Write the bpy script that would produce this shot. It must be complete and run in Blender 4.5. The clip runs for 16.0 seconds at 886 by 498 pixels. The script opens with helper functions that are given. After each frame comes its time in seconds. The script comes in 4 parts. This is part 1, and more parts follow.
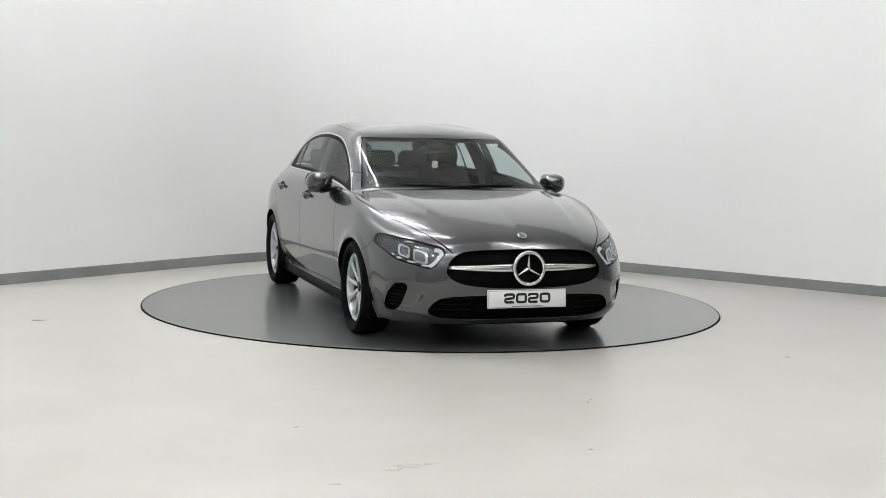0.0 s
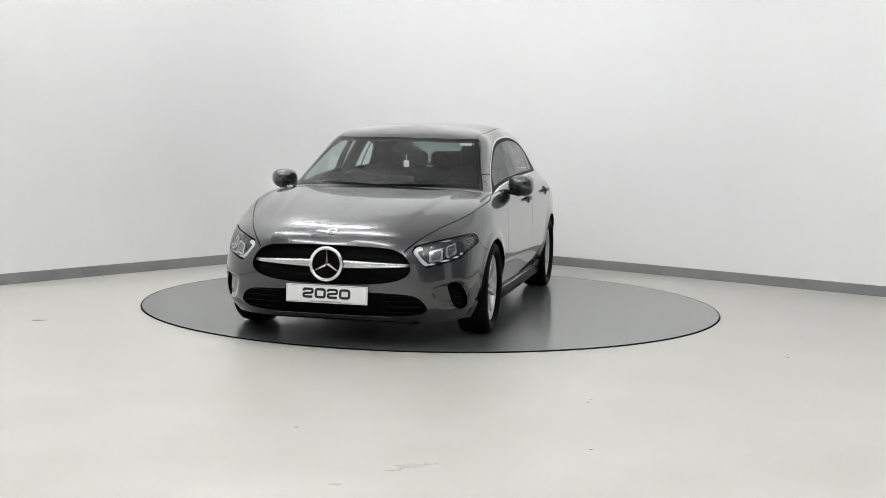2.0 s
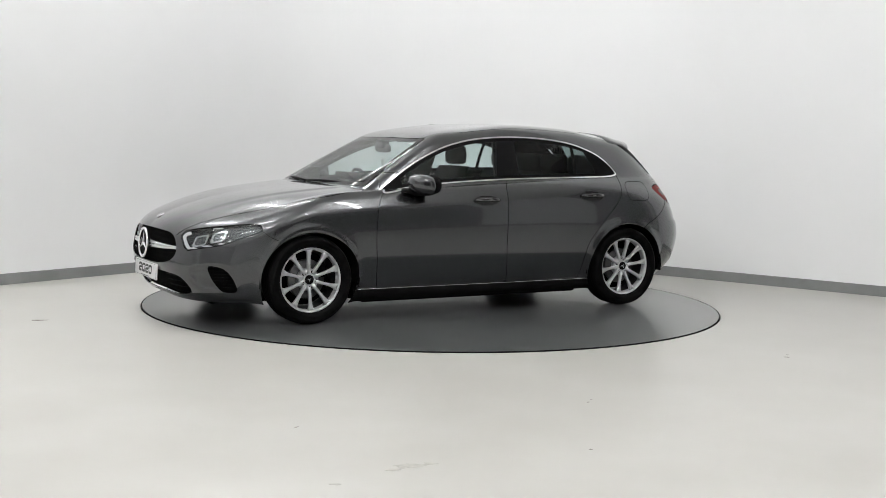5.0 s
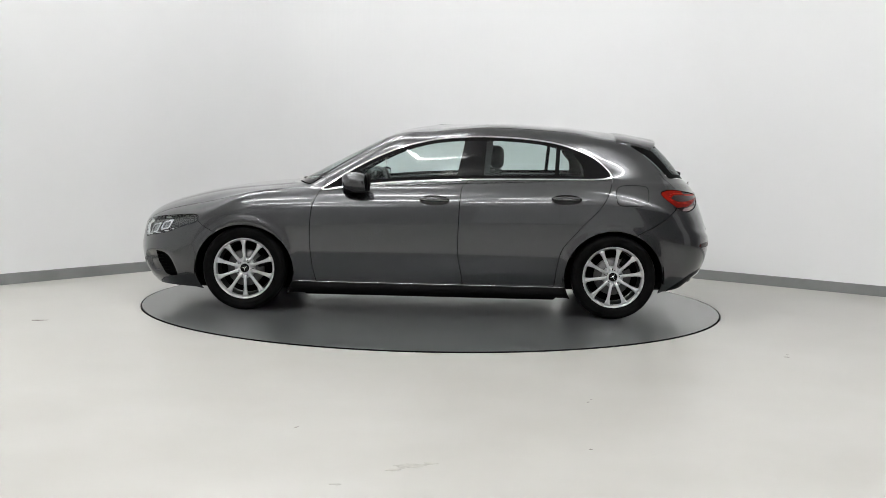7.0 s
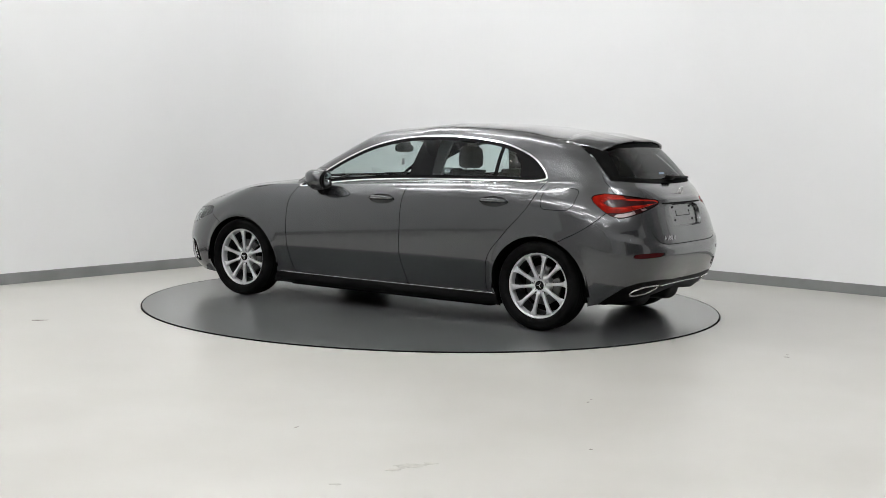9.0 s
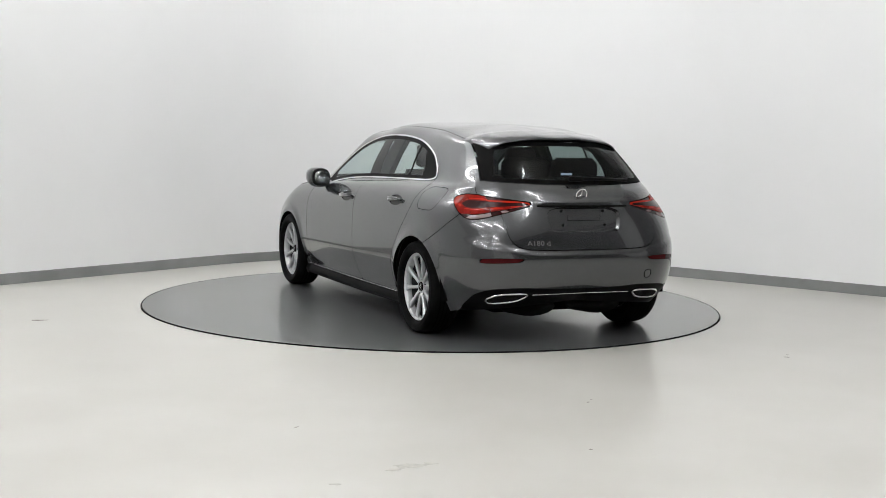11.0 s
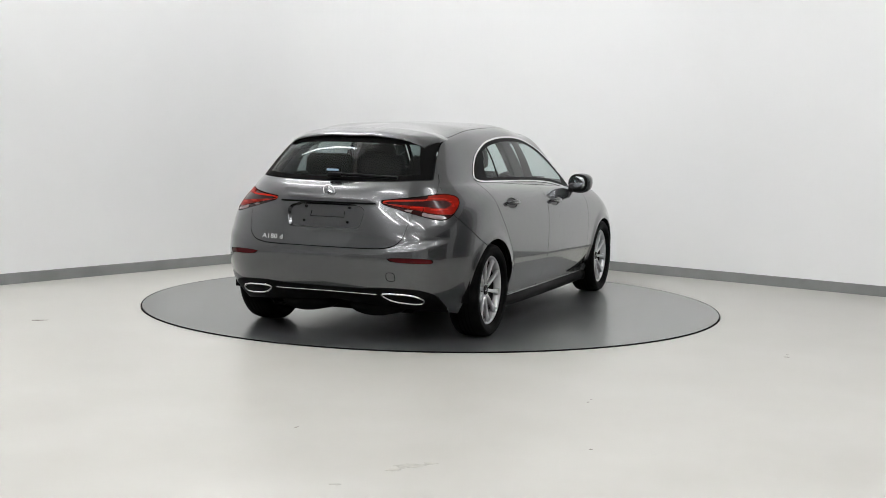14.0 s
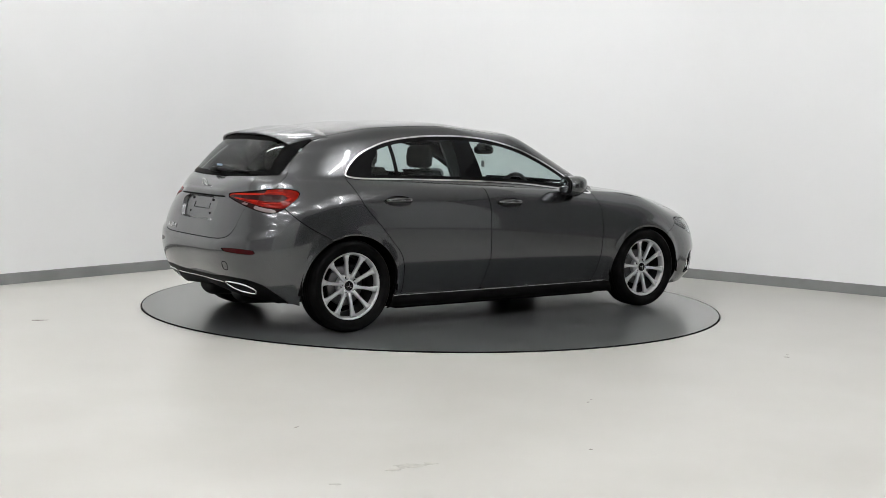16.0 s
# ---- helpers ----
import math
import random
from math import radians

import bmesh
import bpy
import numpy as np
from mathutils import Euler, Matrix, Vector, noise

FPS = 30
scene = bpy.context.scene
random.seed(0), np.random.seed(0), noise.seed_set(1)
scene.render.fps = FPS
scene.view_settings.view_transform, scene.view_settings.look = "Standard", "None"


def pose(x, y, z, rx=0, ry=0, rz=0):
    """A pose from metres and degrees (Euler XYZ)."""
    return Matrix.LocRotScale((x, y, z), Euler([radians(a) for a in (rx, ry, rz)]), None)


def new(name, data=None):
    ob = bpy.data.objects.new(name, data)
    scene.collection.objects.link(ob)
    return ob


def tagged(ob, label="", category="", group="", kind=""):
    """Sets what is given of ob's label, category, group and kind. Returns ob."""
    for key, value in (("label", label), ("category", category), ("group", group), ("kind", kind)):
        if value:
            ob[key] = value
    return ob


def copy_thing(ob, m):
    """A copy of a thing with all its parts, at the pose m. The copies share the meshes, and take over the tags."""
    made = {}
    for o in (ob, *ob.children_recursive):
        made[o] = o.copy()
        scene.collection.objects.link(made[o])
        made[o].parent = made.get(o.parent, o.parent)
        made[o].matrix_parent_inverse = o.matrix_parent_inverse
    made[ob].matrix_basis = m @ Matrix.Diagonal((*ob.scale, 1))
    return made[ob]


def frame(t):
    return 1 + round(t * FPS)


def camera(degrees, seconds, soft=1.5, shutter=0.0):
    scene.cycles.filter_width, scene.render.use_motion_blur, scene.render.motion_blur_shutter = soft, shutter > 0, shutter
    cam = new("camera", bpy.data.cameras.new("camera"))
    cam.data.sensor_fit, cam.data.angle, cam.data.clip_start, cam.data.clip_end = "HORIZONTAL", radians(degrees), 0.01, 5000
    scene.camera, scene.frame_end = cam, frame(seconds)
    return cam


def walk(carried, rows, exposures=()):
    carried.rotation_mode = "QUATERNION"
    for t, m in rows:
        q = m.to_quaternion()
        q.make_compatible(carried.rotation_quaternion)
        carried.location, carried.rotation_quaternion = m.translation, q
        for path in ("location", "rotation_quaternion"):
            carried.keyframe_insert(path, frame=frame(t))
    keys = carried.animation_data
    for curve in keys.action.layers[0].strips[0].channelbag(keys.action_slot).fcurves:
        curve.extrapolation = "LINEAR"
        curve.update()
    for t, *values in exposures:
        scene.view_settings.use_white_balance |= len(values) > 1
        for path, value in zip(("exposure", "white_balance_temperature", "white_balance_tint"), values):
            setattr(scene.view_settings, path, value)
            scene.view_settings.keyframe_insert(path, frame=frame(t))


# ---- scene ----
SECONDS = 16.0
# ---- camera: stands still ----
cam = camera(40.26, SECONDS, soft=0.6)
EYE = Vector((0.0, -9.585, 1.337))
CAM_POSE = Matrix.Translation(EYE) @ Matrix((
    (0.99974569, -0.0207659, -0.00879351, 0),
    (-0.00679071, 0.09462006, -0.9954903, 0),
    (0.02150429, 0.99529685, 0.09445498, 0),
    (0, 0, 0, 1)))
walk(cam, [(0.0, CAM_POSE), (SECONDS, CAM_POSE)], exposures=[(0.0, 0.0), (SECONDS, 0.0)])

# ---- turntable and car motion ----
T_FRONT, SPEED = 1.173, 15.8255   # the car faces the camera at T_FRONT; degrees per second
CAR_X, CAR_Y = 0.002, -0.134      # the car's centre on the disc
DISC_R = 2.251


def heading(t):
    return -90.0 - SPEED * (t - T_FRONT)


# ---- world ----
world = bpy.data.worlds.new("studio")
scene.world = world
world.use_nodes = True
world.node_tree.nodes["Background"].inputs[0].default_value = (0.9, 0.95, 1.0, 1)
world.node_tree.nodes["Background"].inputs[1].default_value = 0.05


# ---- materials ----
def material(name, color, rough=0.5, metal=0.0, **inputs):
    m = bpy.data.materials.new(name)
    m.use_nodes = True
    b = m.node_tree.nodes["Principled BSDF"]
    b.inputs["Base Color"].default_value = (*color, 1)
    b.inputs["Roughness"].default_value = rough
    b.inputs["Metallic"].default_value = metal
    for key, value in inputs.items():
        b.inputs[key.replace("_", " ")].default_value = value
    return m


def vary(m, c1, c2, scale, detail=6.0, lo=0.35, hi=0.65, rough=None, bump=0.0, bump_scale=None, stretch=(1, 1, 1)):
    """Two-tone noise in the base colour, optional roughness variation and bump."""
    nt = m.node_tree
    b = nt.nodes["Principled BSDF"]
    co = nt.nodes.new("ShaderNodeTexCoord")
    mp = nt.nodes.new("ShaderNodeMapping")
    mp.inputs["Scale"].default_value = stretch
    nt.links.new(co.outputs["Object"], mp.inputs["Vector"])
    n = nt.nodes.new("ShaderNodeTexNoise")
    n.inputs["Scale"].default_value = scale
    n.inputs["Detail"].default_value = detail
    nt.links.new(mp.outputs["Vector"], n.inputs["Vector"])
    r = nt.nodes.new("ShaderNodeValToRGB")
    r.color_ramp.elements[0].position, r.color_ramp.elements[1].position = lo, hi
    r.color_ramp.elements[0].color, r.color_ramp.elements[1].color = (*c1, 1), (*c2, 1)
    nt.links.new(n.outputs["Fac"], r.inputs["Fac"])
    nt.links.new(r.outputs["Color"], b.inputs["Base Color"])
    if rough:
        mr = nt.nodes.new("ShaderNodeMapRange")
        mr.inputs["From Min"].default_value, mr.inputs["From Max"].default_value = 0.3, 0.7
        mr.inputs["To Min"].default_value, mr.inputs["To Max"].default_value = rough
        nt.links.new(n.outputs["Fac"], mr.inputs["Value"])
        nt.links.new(mr.outputs["Result"], b.inputs["Roughness"])
    if bump:
        n2 = nt.nodes.new("ShaderNodeTexNoise")
        n2.inputs["Scale"].default_value = bump_scale or scale * 12
        n2.inputs["Detail"].default_value = 4
        nt.links.new(co.outputs["Object"], n2.inputs["Vector"])
        bp = nt.nodes.new("ShaderNodeBump")
        bp.inputs["Strength"].default_value = bump
        bp.inputs["Distance"].default_value = 0.01
        nt.links.new(n2.outputs["Fac"], bp.inputs["Height"])
        nt.links.new(bp.outputs["Normal"], b.inputs["Normal"])
    return m


M_WALL = vary(material("white_wall_paint", (0.8, 0.8, 0.8), 0.6), (0.805, 0.81, 0.815), (0.835, 0.84, 0.845), 0.5, 5, bump=0.02, bump_scale=90)
M_FLOOR = vary(material("pale_resin_floor", (0.6, 0.59, 0.55), 0.3), (0.460, 0.450, 0.418), (0.535, 0.527, 0.498), 1.6, 3, lo=0.2, hi=0.8, rough=(0.28, 0.32))
M_SKIRT = vary(material("grey_skirting", (0.2, 0.2, 0.2), 0.55), (0.19, 0.195, 0.195), (0.23, 0.235, 0.235), 3.0)
M_DISC = vary(material("grey_rubber", (0.2, 0.2, 0.2), 0.5, Coat_Weight=0.8, Coat_Roughness=0.2), (0.062, 0.065, 0.067), (0.112, 0.116, 0.118), 2.4, 4, lo=0.25, hi=0.75, rough=(0.29, 0.32), bump=0.03, bump_scale=160)
# three greys for the added out-of-view panels that the car reflects
M_DARKPANEL = vary(material("dark_grey_wall", (0.14, 0.14, 0.14), 0.8), (0.13, 0.13, 0.132), (0.155, 0.155, 0.157), 2.0)
M_MIDPANEL = vary(material("mid_grey_wall", (0.22, 0.22, 0.22), 0.8), (0.20, 0.20, 0.202), (0.24, 0.24, 0.242), 2.0)
M_PALEPANEL = vary(material("pale_grey_wall", (0.45, 0.45, 0.45), 0.8), (0.43, 0.43, 0.432), (0.47, 0.47, 0.472), 2.0)
M_CEIL = vary(material("white_ceiling", (0.84, 0.84, 0.84), 0.8), (0.825, 0.825, 0.82), (0.855, 0.855, 0.85), 0.6)
M_PAINT = vary(material("grey_metallic_paint", (0.068, 0.070, 0.074), 0.24, 0.85, Coat_Weight=1.0, Coat_Roughness=0.045), (0.059, 0.061, 0.065), (0.077, 0.079, 0.083), 900, 2, lo=0.3, hi=0.7)
M_BLACK = material("black_plastic", (0.004, 0.004, 0.0042), 0.45, Specular_IOR_Level=0.05)
M_GAP = material("dark_recess", (0.003, 0.003, 0.003), 0.9, Specular_IOR_Level=0.05)
M_CHROME = material("chrome", (0.8, 0.8, 0.81), 0.08, 1.0)
M_ALLOY = material("silver_alloy", (0.60, 0.61, 0.62), 0.28, 0.45)
M_TYRE = vary(material("tyre_rubber", (0.01, 0.01, 0.01), 0.5, Specular_IOR_Level=0.03), (0.003, 0.003, 0.003), (0.007, 0.007, 0.0072), 9, bump=0.1, bump_scale=120)


def thin_glass(name, tint, gloss=0.06):
    """A thin pane: tinted see-through with a Fresnel-driven gloss."""
    m = bpy.data.materials.new(name)
    m.use_nodes = True
    nt = m.node_tree
    nt.nodes.remove(nt.nodes["Principled BSDF"])
    t, g, mix, f = (nt.nodes.new(k) for k in ("ShaderNodeBsdfTransparent", "ShaderNodeBsdfGlossy", "ShaderNodeMixShader", "ShaderNodeLayerWeight"))
    t.inputs["Color"].default_value = (*tint, 1)
    g.inputs["Roughness"].default_value = 0.01
    f.inputs["Blend"].default_value = 0.5
    pw, ma = nt.nodes.new("ShaderNodeMath"), nt.nodes.new("ShaderNodeMath")
    pw.operation, pw.inputs[1].default_value = "POWER", 5.0
    ma.operation, ma.inputs[1].default_value, ma.inputs[2].default_value = "MULTIPLY_ADD", 0.90, gloss
    nt.links.new(f.outputs["Facing"], pw.inputs[0])
    nt.links.new(pw.outputs[0], ma.inputs[0])
    nt.links.new(ma.outputs[0], mix.inputs["Fac"])
    nt.links.new(t.outputs["BSDF"], mix.inputs[1])
    nt.links.new(g.outputs["BSDF"], mix.inputs[2])
    nt.links.new(mix.outputs["Shader"], nt.nodes["Material Output"].inputs["Surface"])
    return m


M_GLASS = thin_glass("clear_car_glass", (0.78, 0.86, 0.85), 0.05)
M_REARGLASS = thin_glass("tinted_side_glass", (0.74, 0.82, 0.81), 0.05)
M_DARKGLASS = thin_glass("tinted_rear_glass", (0.26, 0.31, 0.31), 0.025)
M_LENS = thin_glass("clear_lamp_lens", (0.92, 0.94, 0.95))
M_GLOSSBLACK = material("gloss_black", (0.004, 0.004, 0.0045), 0.06, Specular_IOR_Level=0.22)
M_SATIN = material("satin_silver", (0.66, 0.67, 0.68), 0.25, 0.9)
M_DRL = material("white_light_guide", (0.66, 0.67, 0.68), 0.2)
M_PROJ = material("projector_glass", (0.20, 0.21, 0.22), 0.12, 0.7, Coat_Weight=1.0)
M_RED = vary(material("red_lens", (0.2, 0.006, 0.003), 0.3, Specular_IOR_Level=0.03, Coat_Weight=0.1, Coat_Roughness=0.02), (0.13, 0.003, 0.001), (0.21, 0.006, 0.002), 26, 3)
M_TAILDARK = material("smoked_red_lens", (0.02, 0.003, 0.003), 0.2, Specular_IOR_Level=0.1, Coat_Weight=0.2)
M_CLEAR = material("clear_plastic", (0.72, 0.70, 0.69), 0.15, Coat_Weight=0.6)
M_SCUFF = vary(material("pale_scuff", (0.42, 0.42, 0.40), 0.5), (0.41, 0.405, 0.375), (0.53, 0.52, 0.48), 30)
M_SPECK = vary(material("dark_speck", (0.2, 0.19, 0.17), 0.6), (0.16, 0.15, 0.13), (0.36, 0.34, 0.31), 40)
M_STRIP = material("greyish_clear_lens", (0.20, 0.15, 0.15), 0.2, Coat_Weight=0.5)
M_REFL = material("dark_red_reflector", (0.045, 0.003, 0.004), 0.25, Specular_IOR_Level=0.1, Coat_Weight=0.1)
M_HOUSING = material("dark_lamp_housing", (0.045, 0.046, 0.048), 0.22, 0.5)
M_BEZEL = material("dark_chrome", (0.62, 0.63, 0.64), 0.12, 0.95)
M_GUIDE = material("bright_red_light_guide", (0.34, 0.010, 0.003), 0.3, Specular_IOR_Level=0.05, Coat_Weight=0.1)
M_STEEL = material("brushed_steel", (0.14, 0.14, 0.14), 0.4, 0.9)
M_STUD = material("dark_stud", (0.004, 0.004, 0.0042), 0.5, Specular_IOR_Level=0.08)
M_BARREL = material("dark_alloy", (0.035, 0.035, 0.036), 0.4, 0.6)
M_MESH = material("black_mesh", (0.004, 0.004, 0.004), 0.5, Specular_IOR_Level=0.02)
M_PLATE = vary(material("white_plate", (0.75, 0.75, 0.75), 0.3), (0.74, 0.74, 0.74), (0.79, 0.79, 0.79), 20)
M_INK = material("black_ink", (0.006, 0.006, 0.006), 0.45)
M_GREYINK = material("grey_ink", (0.12, 0.12, 0.125), 0.5)
M_STICKER = material("pale_blue_sticker", (0.30, 0.42, 0.55), 0.4)
M_RECESS = material("handle_shade", (0.016, 0.016, 0.017), 0.35)
M_MIRROR = material("mirror_glass", (0.5, 0.52, 0.54), 0.01, 1.0)
M_SEAT = vary(material("black_fabric", (0.015, 0.015, 0.016), 0.85), (0.012, 0.012, 0.013), (0.018, 0.018, 0.019), 12, bump=0.04, bump_scale=120)
M_DASH = vary(material("black_soft_plastic", (0.014, 0.014, 0.015), 0.5), (0.012, 0.012, 0.013), (0.018, 0.018, 0.019), 30, bump=0.1, bump_scale=500)
M_LINING = material("grey_headlining", (0.09, 0.09, 0.09), 0.9)


def glow(name, color, strength):
    m = bpy.data.materials.new(name)
    m.use_nodes = True
    b = m.node_tree.nodes["Principled BSDF"]
    b.inputs["Base Color"].default_value = (*color, 1)
    b.inputs["Emission Color"].default_value = (*color, 1)
    b.inputs["Emission Strength"].default_value = strength
    return m


M_TUBE = glow("led_tube_light", (0.99, 0.99, 0.99), 46.8)


# ---- mesh helpers ----
def mesh_object(name, verts, faces, mat, parent=None, label="", smooth=True):
    me = bpy.data.meshes.new(name)
    me.from_pydata([tuple(v) for v in verts], [], [tuple(f) for f in faces])
    me.materials.append(mat)
    if smooth:
        me.polygons.foreach_set("use_smooth", [True] * len(me.polygons))
    me.update()
    ob = new(name, me)
    if parent:
        ob.parent = parent
    if label:
        tagged(ob, label)
    return ob


def part(name, bm, mat, parent, label="", smooth=True):
    """Links a bmesh as one mesh object under a thing or a part."""
    bmesh.ops.recalc_face_normals(bm, faces=bm.faces[:])
    me = bpy.data.meshes.new(name)
    bm.to_mesh(me)
    bm.free()
    me.materials.append(mat)
    if smooth:
        me.polygons.foreach_set("use_smooth", [True] * len(me.polygons))
    ob = new(name, me)
    if parent:
        ob.parent = parent
    if label:
        tagged(ob, label)
    return ob


def box(bm, x0, x1, y0, y1, z0, z1, bevel=0.0):
    made = bmesh.ops.create_cube(bm, size=1.0, matrix=Matrix.LocRotScale(((x0 + x1) / 2, (y0 + y1) / 2, (z0 + z1) / 2), None, (x1 - x0, y1 - y0, z1 - z0)))
    if bevel:
        edges = list({e for v in made["verts"] for e in v.link_edges})
        bmesh.ops.bevel(bm, geom=edges, offset=bevel, segments=2, affect="EDGES", profile=0.5)


def lathe(profile, n, axis="y"):
    """A ring-shaped bmesh from (radius, offset) pairs about the y axis."""
    bm = bmesh.new()
    rings = [[bm.verts.new((r * math.cos(2 * math.pi * i / n), o, r * math.sin(2 * math.pi * i / n))) for i in range(n)] for r, o in profile]
    for a, b in zip(rings, rings[1:]):
        for i in range(n):
            bm.faces.new((a[i], a[(i + 1) % n], b[(i + 1) % n], b[i]))
    return bm


def empty(name):
    return new(name, None)


# ---- the studio ----
def room():
    """A square-cornered hall with rounded corners, turned so that one corner lies behind the disc."""
    corner = Vector((-0.52, 4.43))
    a = radians(51.9)
    left = Vector((-math.cos(a), -math.sin(a)))     # along one wall, away from the corner
    right = Vector((math.sin(a), -math.cos(a)))
    la, lb, r, high = 16.0, 14.5, 2.6, 5.2
    outline = []

    def fillet(c, d1, d2, first):
        centre = c + d1 * r + d2 * r
        n = 72
        for i in range(n + 1):
            t = first + (math.pi / 2) * i / n
            outline.append(centre - d1 * (r * math.cos(t - first)) - d2 * (r * math.sin(t - first)))
    c0, c1, c2, c3 = corner, corner + right * lb, corner + right * lb + left * la, corner + left * la
    fillet(c0, right, left, 0)
    fillet(c1, left, -right, 0)
    fillet(c2, -right, -left, 0)
    fillet(c3, -left, right, 0)
    n = len(outline)
    mid = sum(outline, Vector((0, 0))) / n

    def ring(off, z):
        pts = []
        for i in range(n):
            d = (outline[(i + 1) % n] - outline[i - 1]).normalized()
            nrm = Vector((d.y, -d.x))
            if nrm.dot(mid - outline[i]) < 0:
                nrm = -nrm
            q = outline[i] + nrm * off
            pts.append((q.x, q.y, z))
        return pts

    def band(name, rings, mat):
        verts = [p for rg in rings for p in rg]
        faces = []
        for k in range(len(rings)):
            k2 = (k + 1) % len(rings)
            for i in range(n):
                j = (i + 1) % n
                faces.append((k * n + i, k * n + j, k2 * n + j, k2 * n + i))
        return mesh_object(name, verts, faces, mat, smooth=False)
    wall = band("wall", [ring(0, 0), ring(0, high), ring(-0.2, high), ring(-0.2, 0)], M_WALL)
    tagged(wall, "smooth white studio wall with a rounded corner", "wall", kind="structure")
    skirt = band("baseboard", [ring(0.012, 0), ring(0.012, 0.088), ring(0.006, 0.094), ring(0.0005, 0.094), ring(0.0005, 0)], M_SKIRT)
    tagged(skirt, "plain grey skirting along the white wall", "baseboard", kind="structure")
    for name, z, mat, label in (("floor", 0.0, M_FLOOR, "pale glossy resin studio floor with faint scuffs"), ("ceiling", high, M_CEIL, "plain white studio ceiling with tube lights")):
        outer = ring(-0.3, z)
        if name == "ceiling":
            f = mesh_object(name, outer + [(x, y, zz + 0.2) for x, y, zz in outer],
                            [tuple(range(n))[::-1], tuple(range(n, 2 * n))] + [(i, (i + 1) % n, n + (i + 1) % n, n + i) for i in range(n)], mat, smooth=False)
        else:
            # the floor stops at a narrow gap round the disc
            m = 128
            hole = [((DISC_R + 0.008) * math.cos(2 * math.pi * i / m), (DISC_R + 0.008) * math.sin(2 * math.pi * i / m)) for i in range(m)]
            bm = bmesh.new()
            vo = [bm.verts.new(p) for p in outer]
            vi = [bm.verts.new((x, y, z)) for x, y in hole]
            vl = [bm.verts.new((x, y, z - 0.12)) for x, y in hole]
            edges = [bm.edges.new((vo[i], vo[(i + 1) % n])) for i in range(n)] + [bm.edges.new((vi[i], vi[(i + 1) % m])) for i in range(m)]
            bmesh.ops.triangle_fill(bm, edges=edges, use_beauty=True)
            for i in range(m):
                bm.faces.new((vi[i], vi[(i + 1) % m], vl[(i + 1) % m], vl[i]))
            bm.faces.new(vl)
            f = part(name, bm, mat, None, smooth=False)
        tagged(f, label, name, kind="structure")


    # unseen panels in stepped greys, added to darken what the car paint reflects
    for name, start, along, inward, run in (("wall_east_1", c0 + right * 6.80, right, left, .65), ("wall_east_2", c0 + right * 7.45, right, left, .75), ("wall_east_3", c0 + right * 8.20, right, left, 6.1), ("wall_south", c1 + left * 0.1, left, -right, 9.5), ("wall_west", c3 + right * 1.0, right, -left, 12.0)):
        bm = bmesh.new()
        q = [start + inward * .02, start + inward * .12, start + along * run + inward * .12, start + along * run + inward * .02]
        lo = [bm.verts.new((p_.x, p_.y, .0)) for p_ in q]
        hi = [bm.verts.new((p_.x, p_.y, high)) for p_ in q]
        bm.faces.new(lo[::-1])
        bm.faces.new(hi)
        for i in range(4):
            bm.faces.new((lo[i], lo[(i + 1) % 4], hi[(i + 1) % 4], hi[i]))
        mat, tone = {"wall_east_1": (M_PALEPANEL, "pale grey"), "wall_east_2": (M_MIDPANEL, "mid grey"), "wall_west": (M_PALEPANEL, "pale grey")}.get(name, (M_DARKPANEL, "dark grey"))
        tagged(part(name, bm, mat, None, smooth=False), "plain " + tone + " panel added out of view to shape reflections on the car", "wall", kind="structure")


room()


def floor_mark(name, x0, y0, ax, ay, turn, mat, label, seed):
    """A thin scuff or speck on the floor, uneven in outline."""
    rnd = random.Random(seed)
    bm = bmesh.new()
    n = 22
    a = radians(turn)
    pts = []
    for i in range(n):
        t = 2 * math.pi * i / n
        k = .55 + .45 * rnd.random()
        u_, v_ = ax * k * math.cos(t), ay * k * math.sin(t)
        pts.append((x0 + u_ * math.cos(a) - v_ * math.sin(a), y0 + u_ * math.sin(a) + v_ * math.cos(a)))
    top = [bm.verts.new((p_[0], p_[1], .0012)) for p_ in pts]
    low = [bm.verts.new((p_[0], p_[1], .0)) for p_ in pts]
    bm.faces.new(top)
    for i in range(n):
        bm.faces.new((low[i], low[(i + 1) % n], top[(i + 1) % n], top[i]))
    tagged(part(name, bm, mat, None, smooth=False), label, "scuff", group="marks on the studio floor")


for k_, (x0, y0, ax, ay, turn) in enumerate(((-.07, -4.80, .075, .035, 12), (-.13, -4.86, .05, .018, 25), (.01, -4.76, .035, .02, -10), (-.35, -5.08, .03, .014, 0))):
    floor_mark("floor_scuff", x0, y0, ax, ay, turn, M_SCUFF, "pale grey scuff on the resin floor", k_)
for k_, (x0, y0, ax, ay, turn) in enumerate(((.70, -4.49, .008, .006, 0), (.805, -3.56, .010, .006, 40), (.83, -3.50, .006, .004, 0), (2.22, -2.16, .022, .012, -30), (2.25, -2.08, .010, .006, 0), (-2.70, -1.31, .07, .02, 10), (-.6, -4.2, .02, .004, 60))):
    floor_mark("floor_speck", x0, y0, ax, ay, turn, M_SPECK, "small dark speck on the resin floor", 20 + k_)


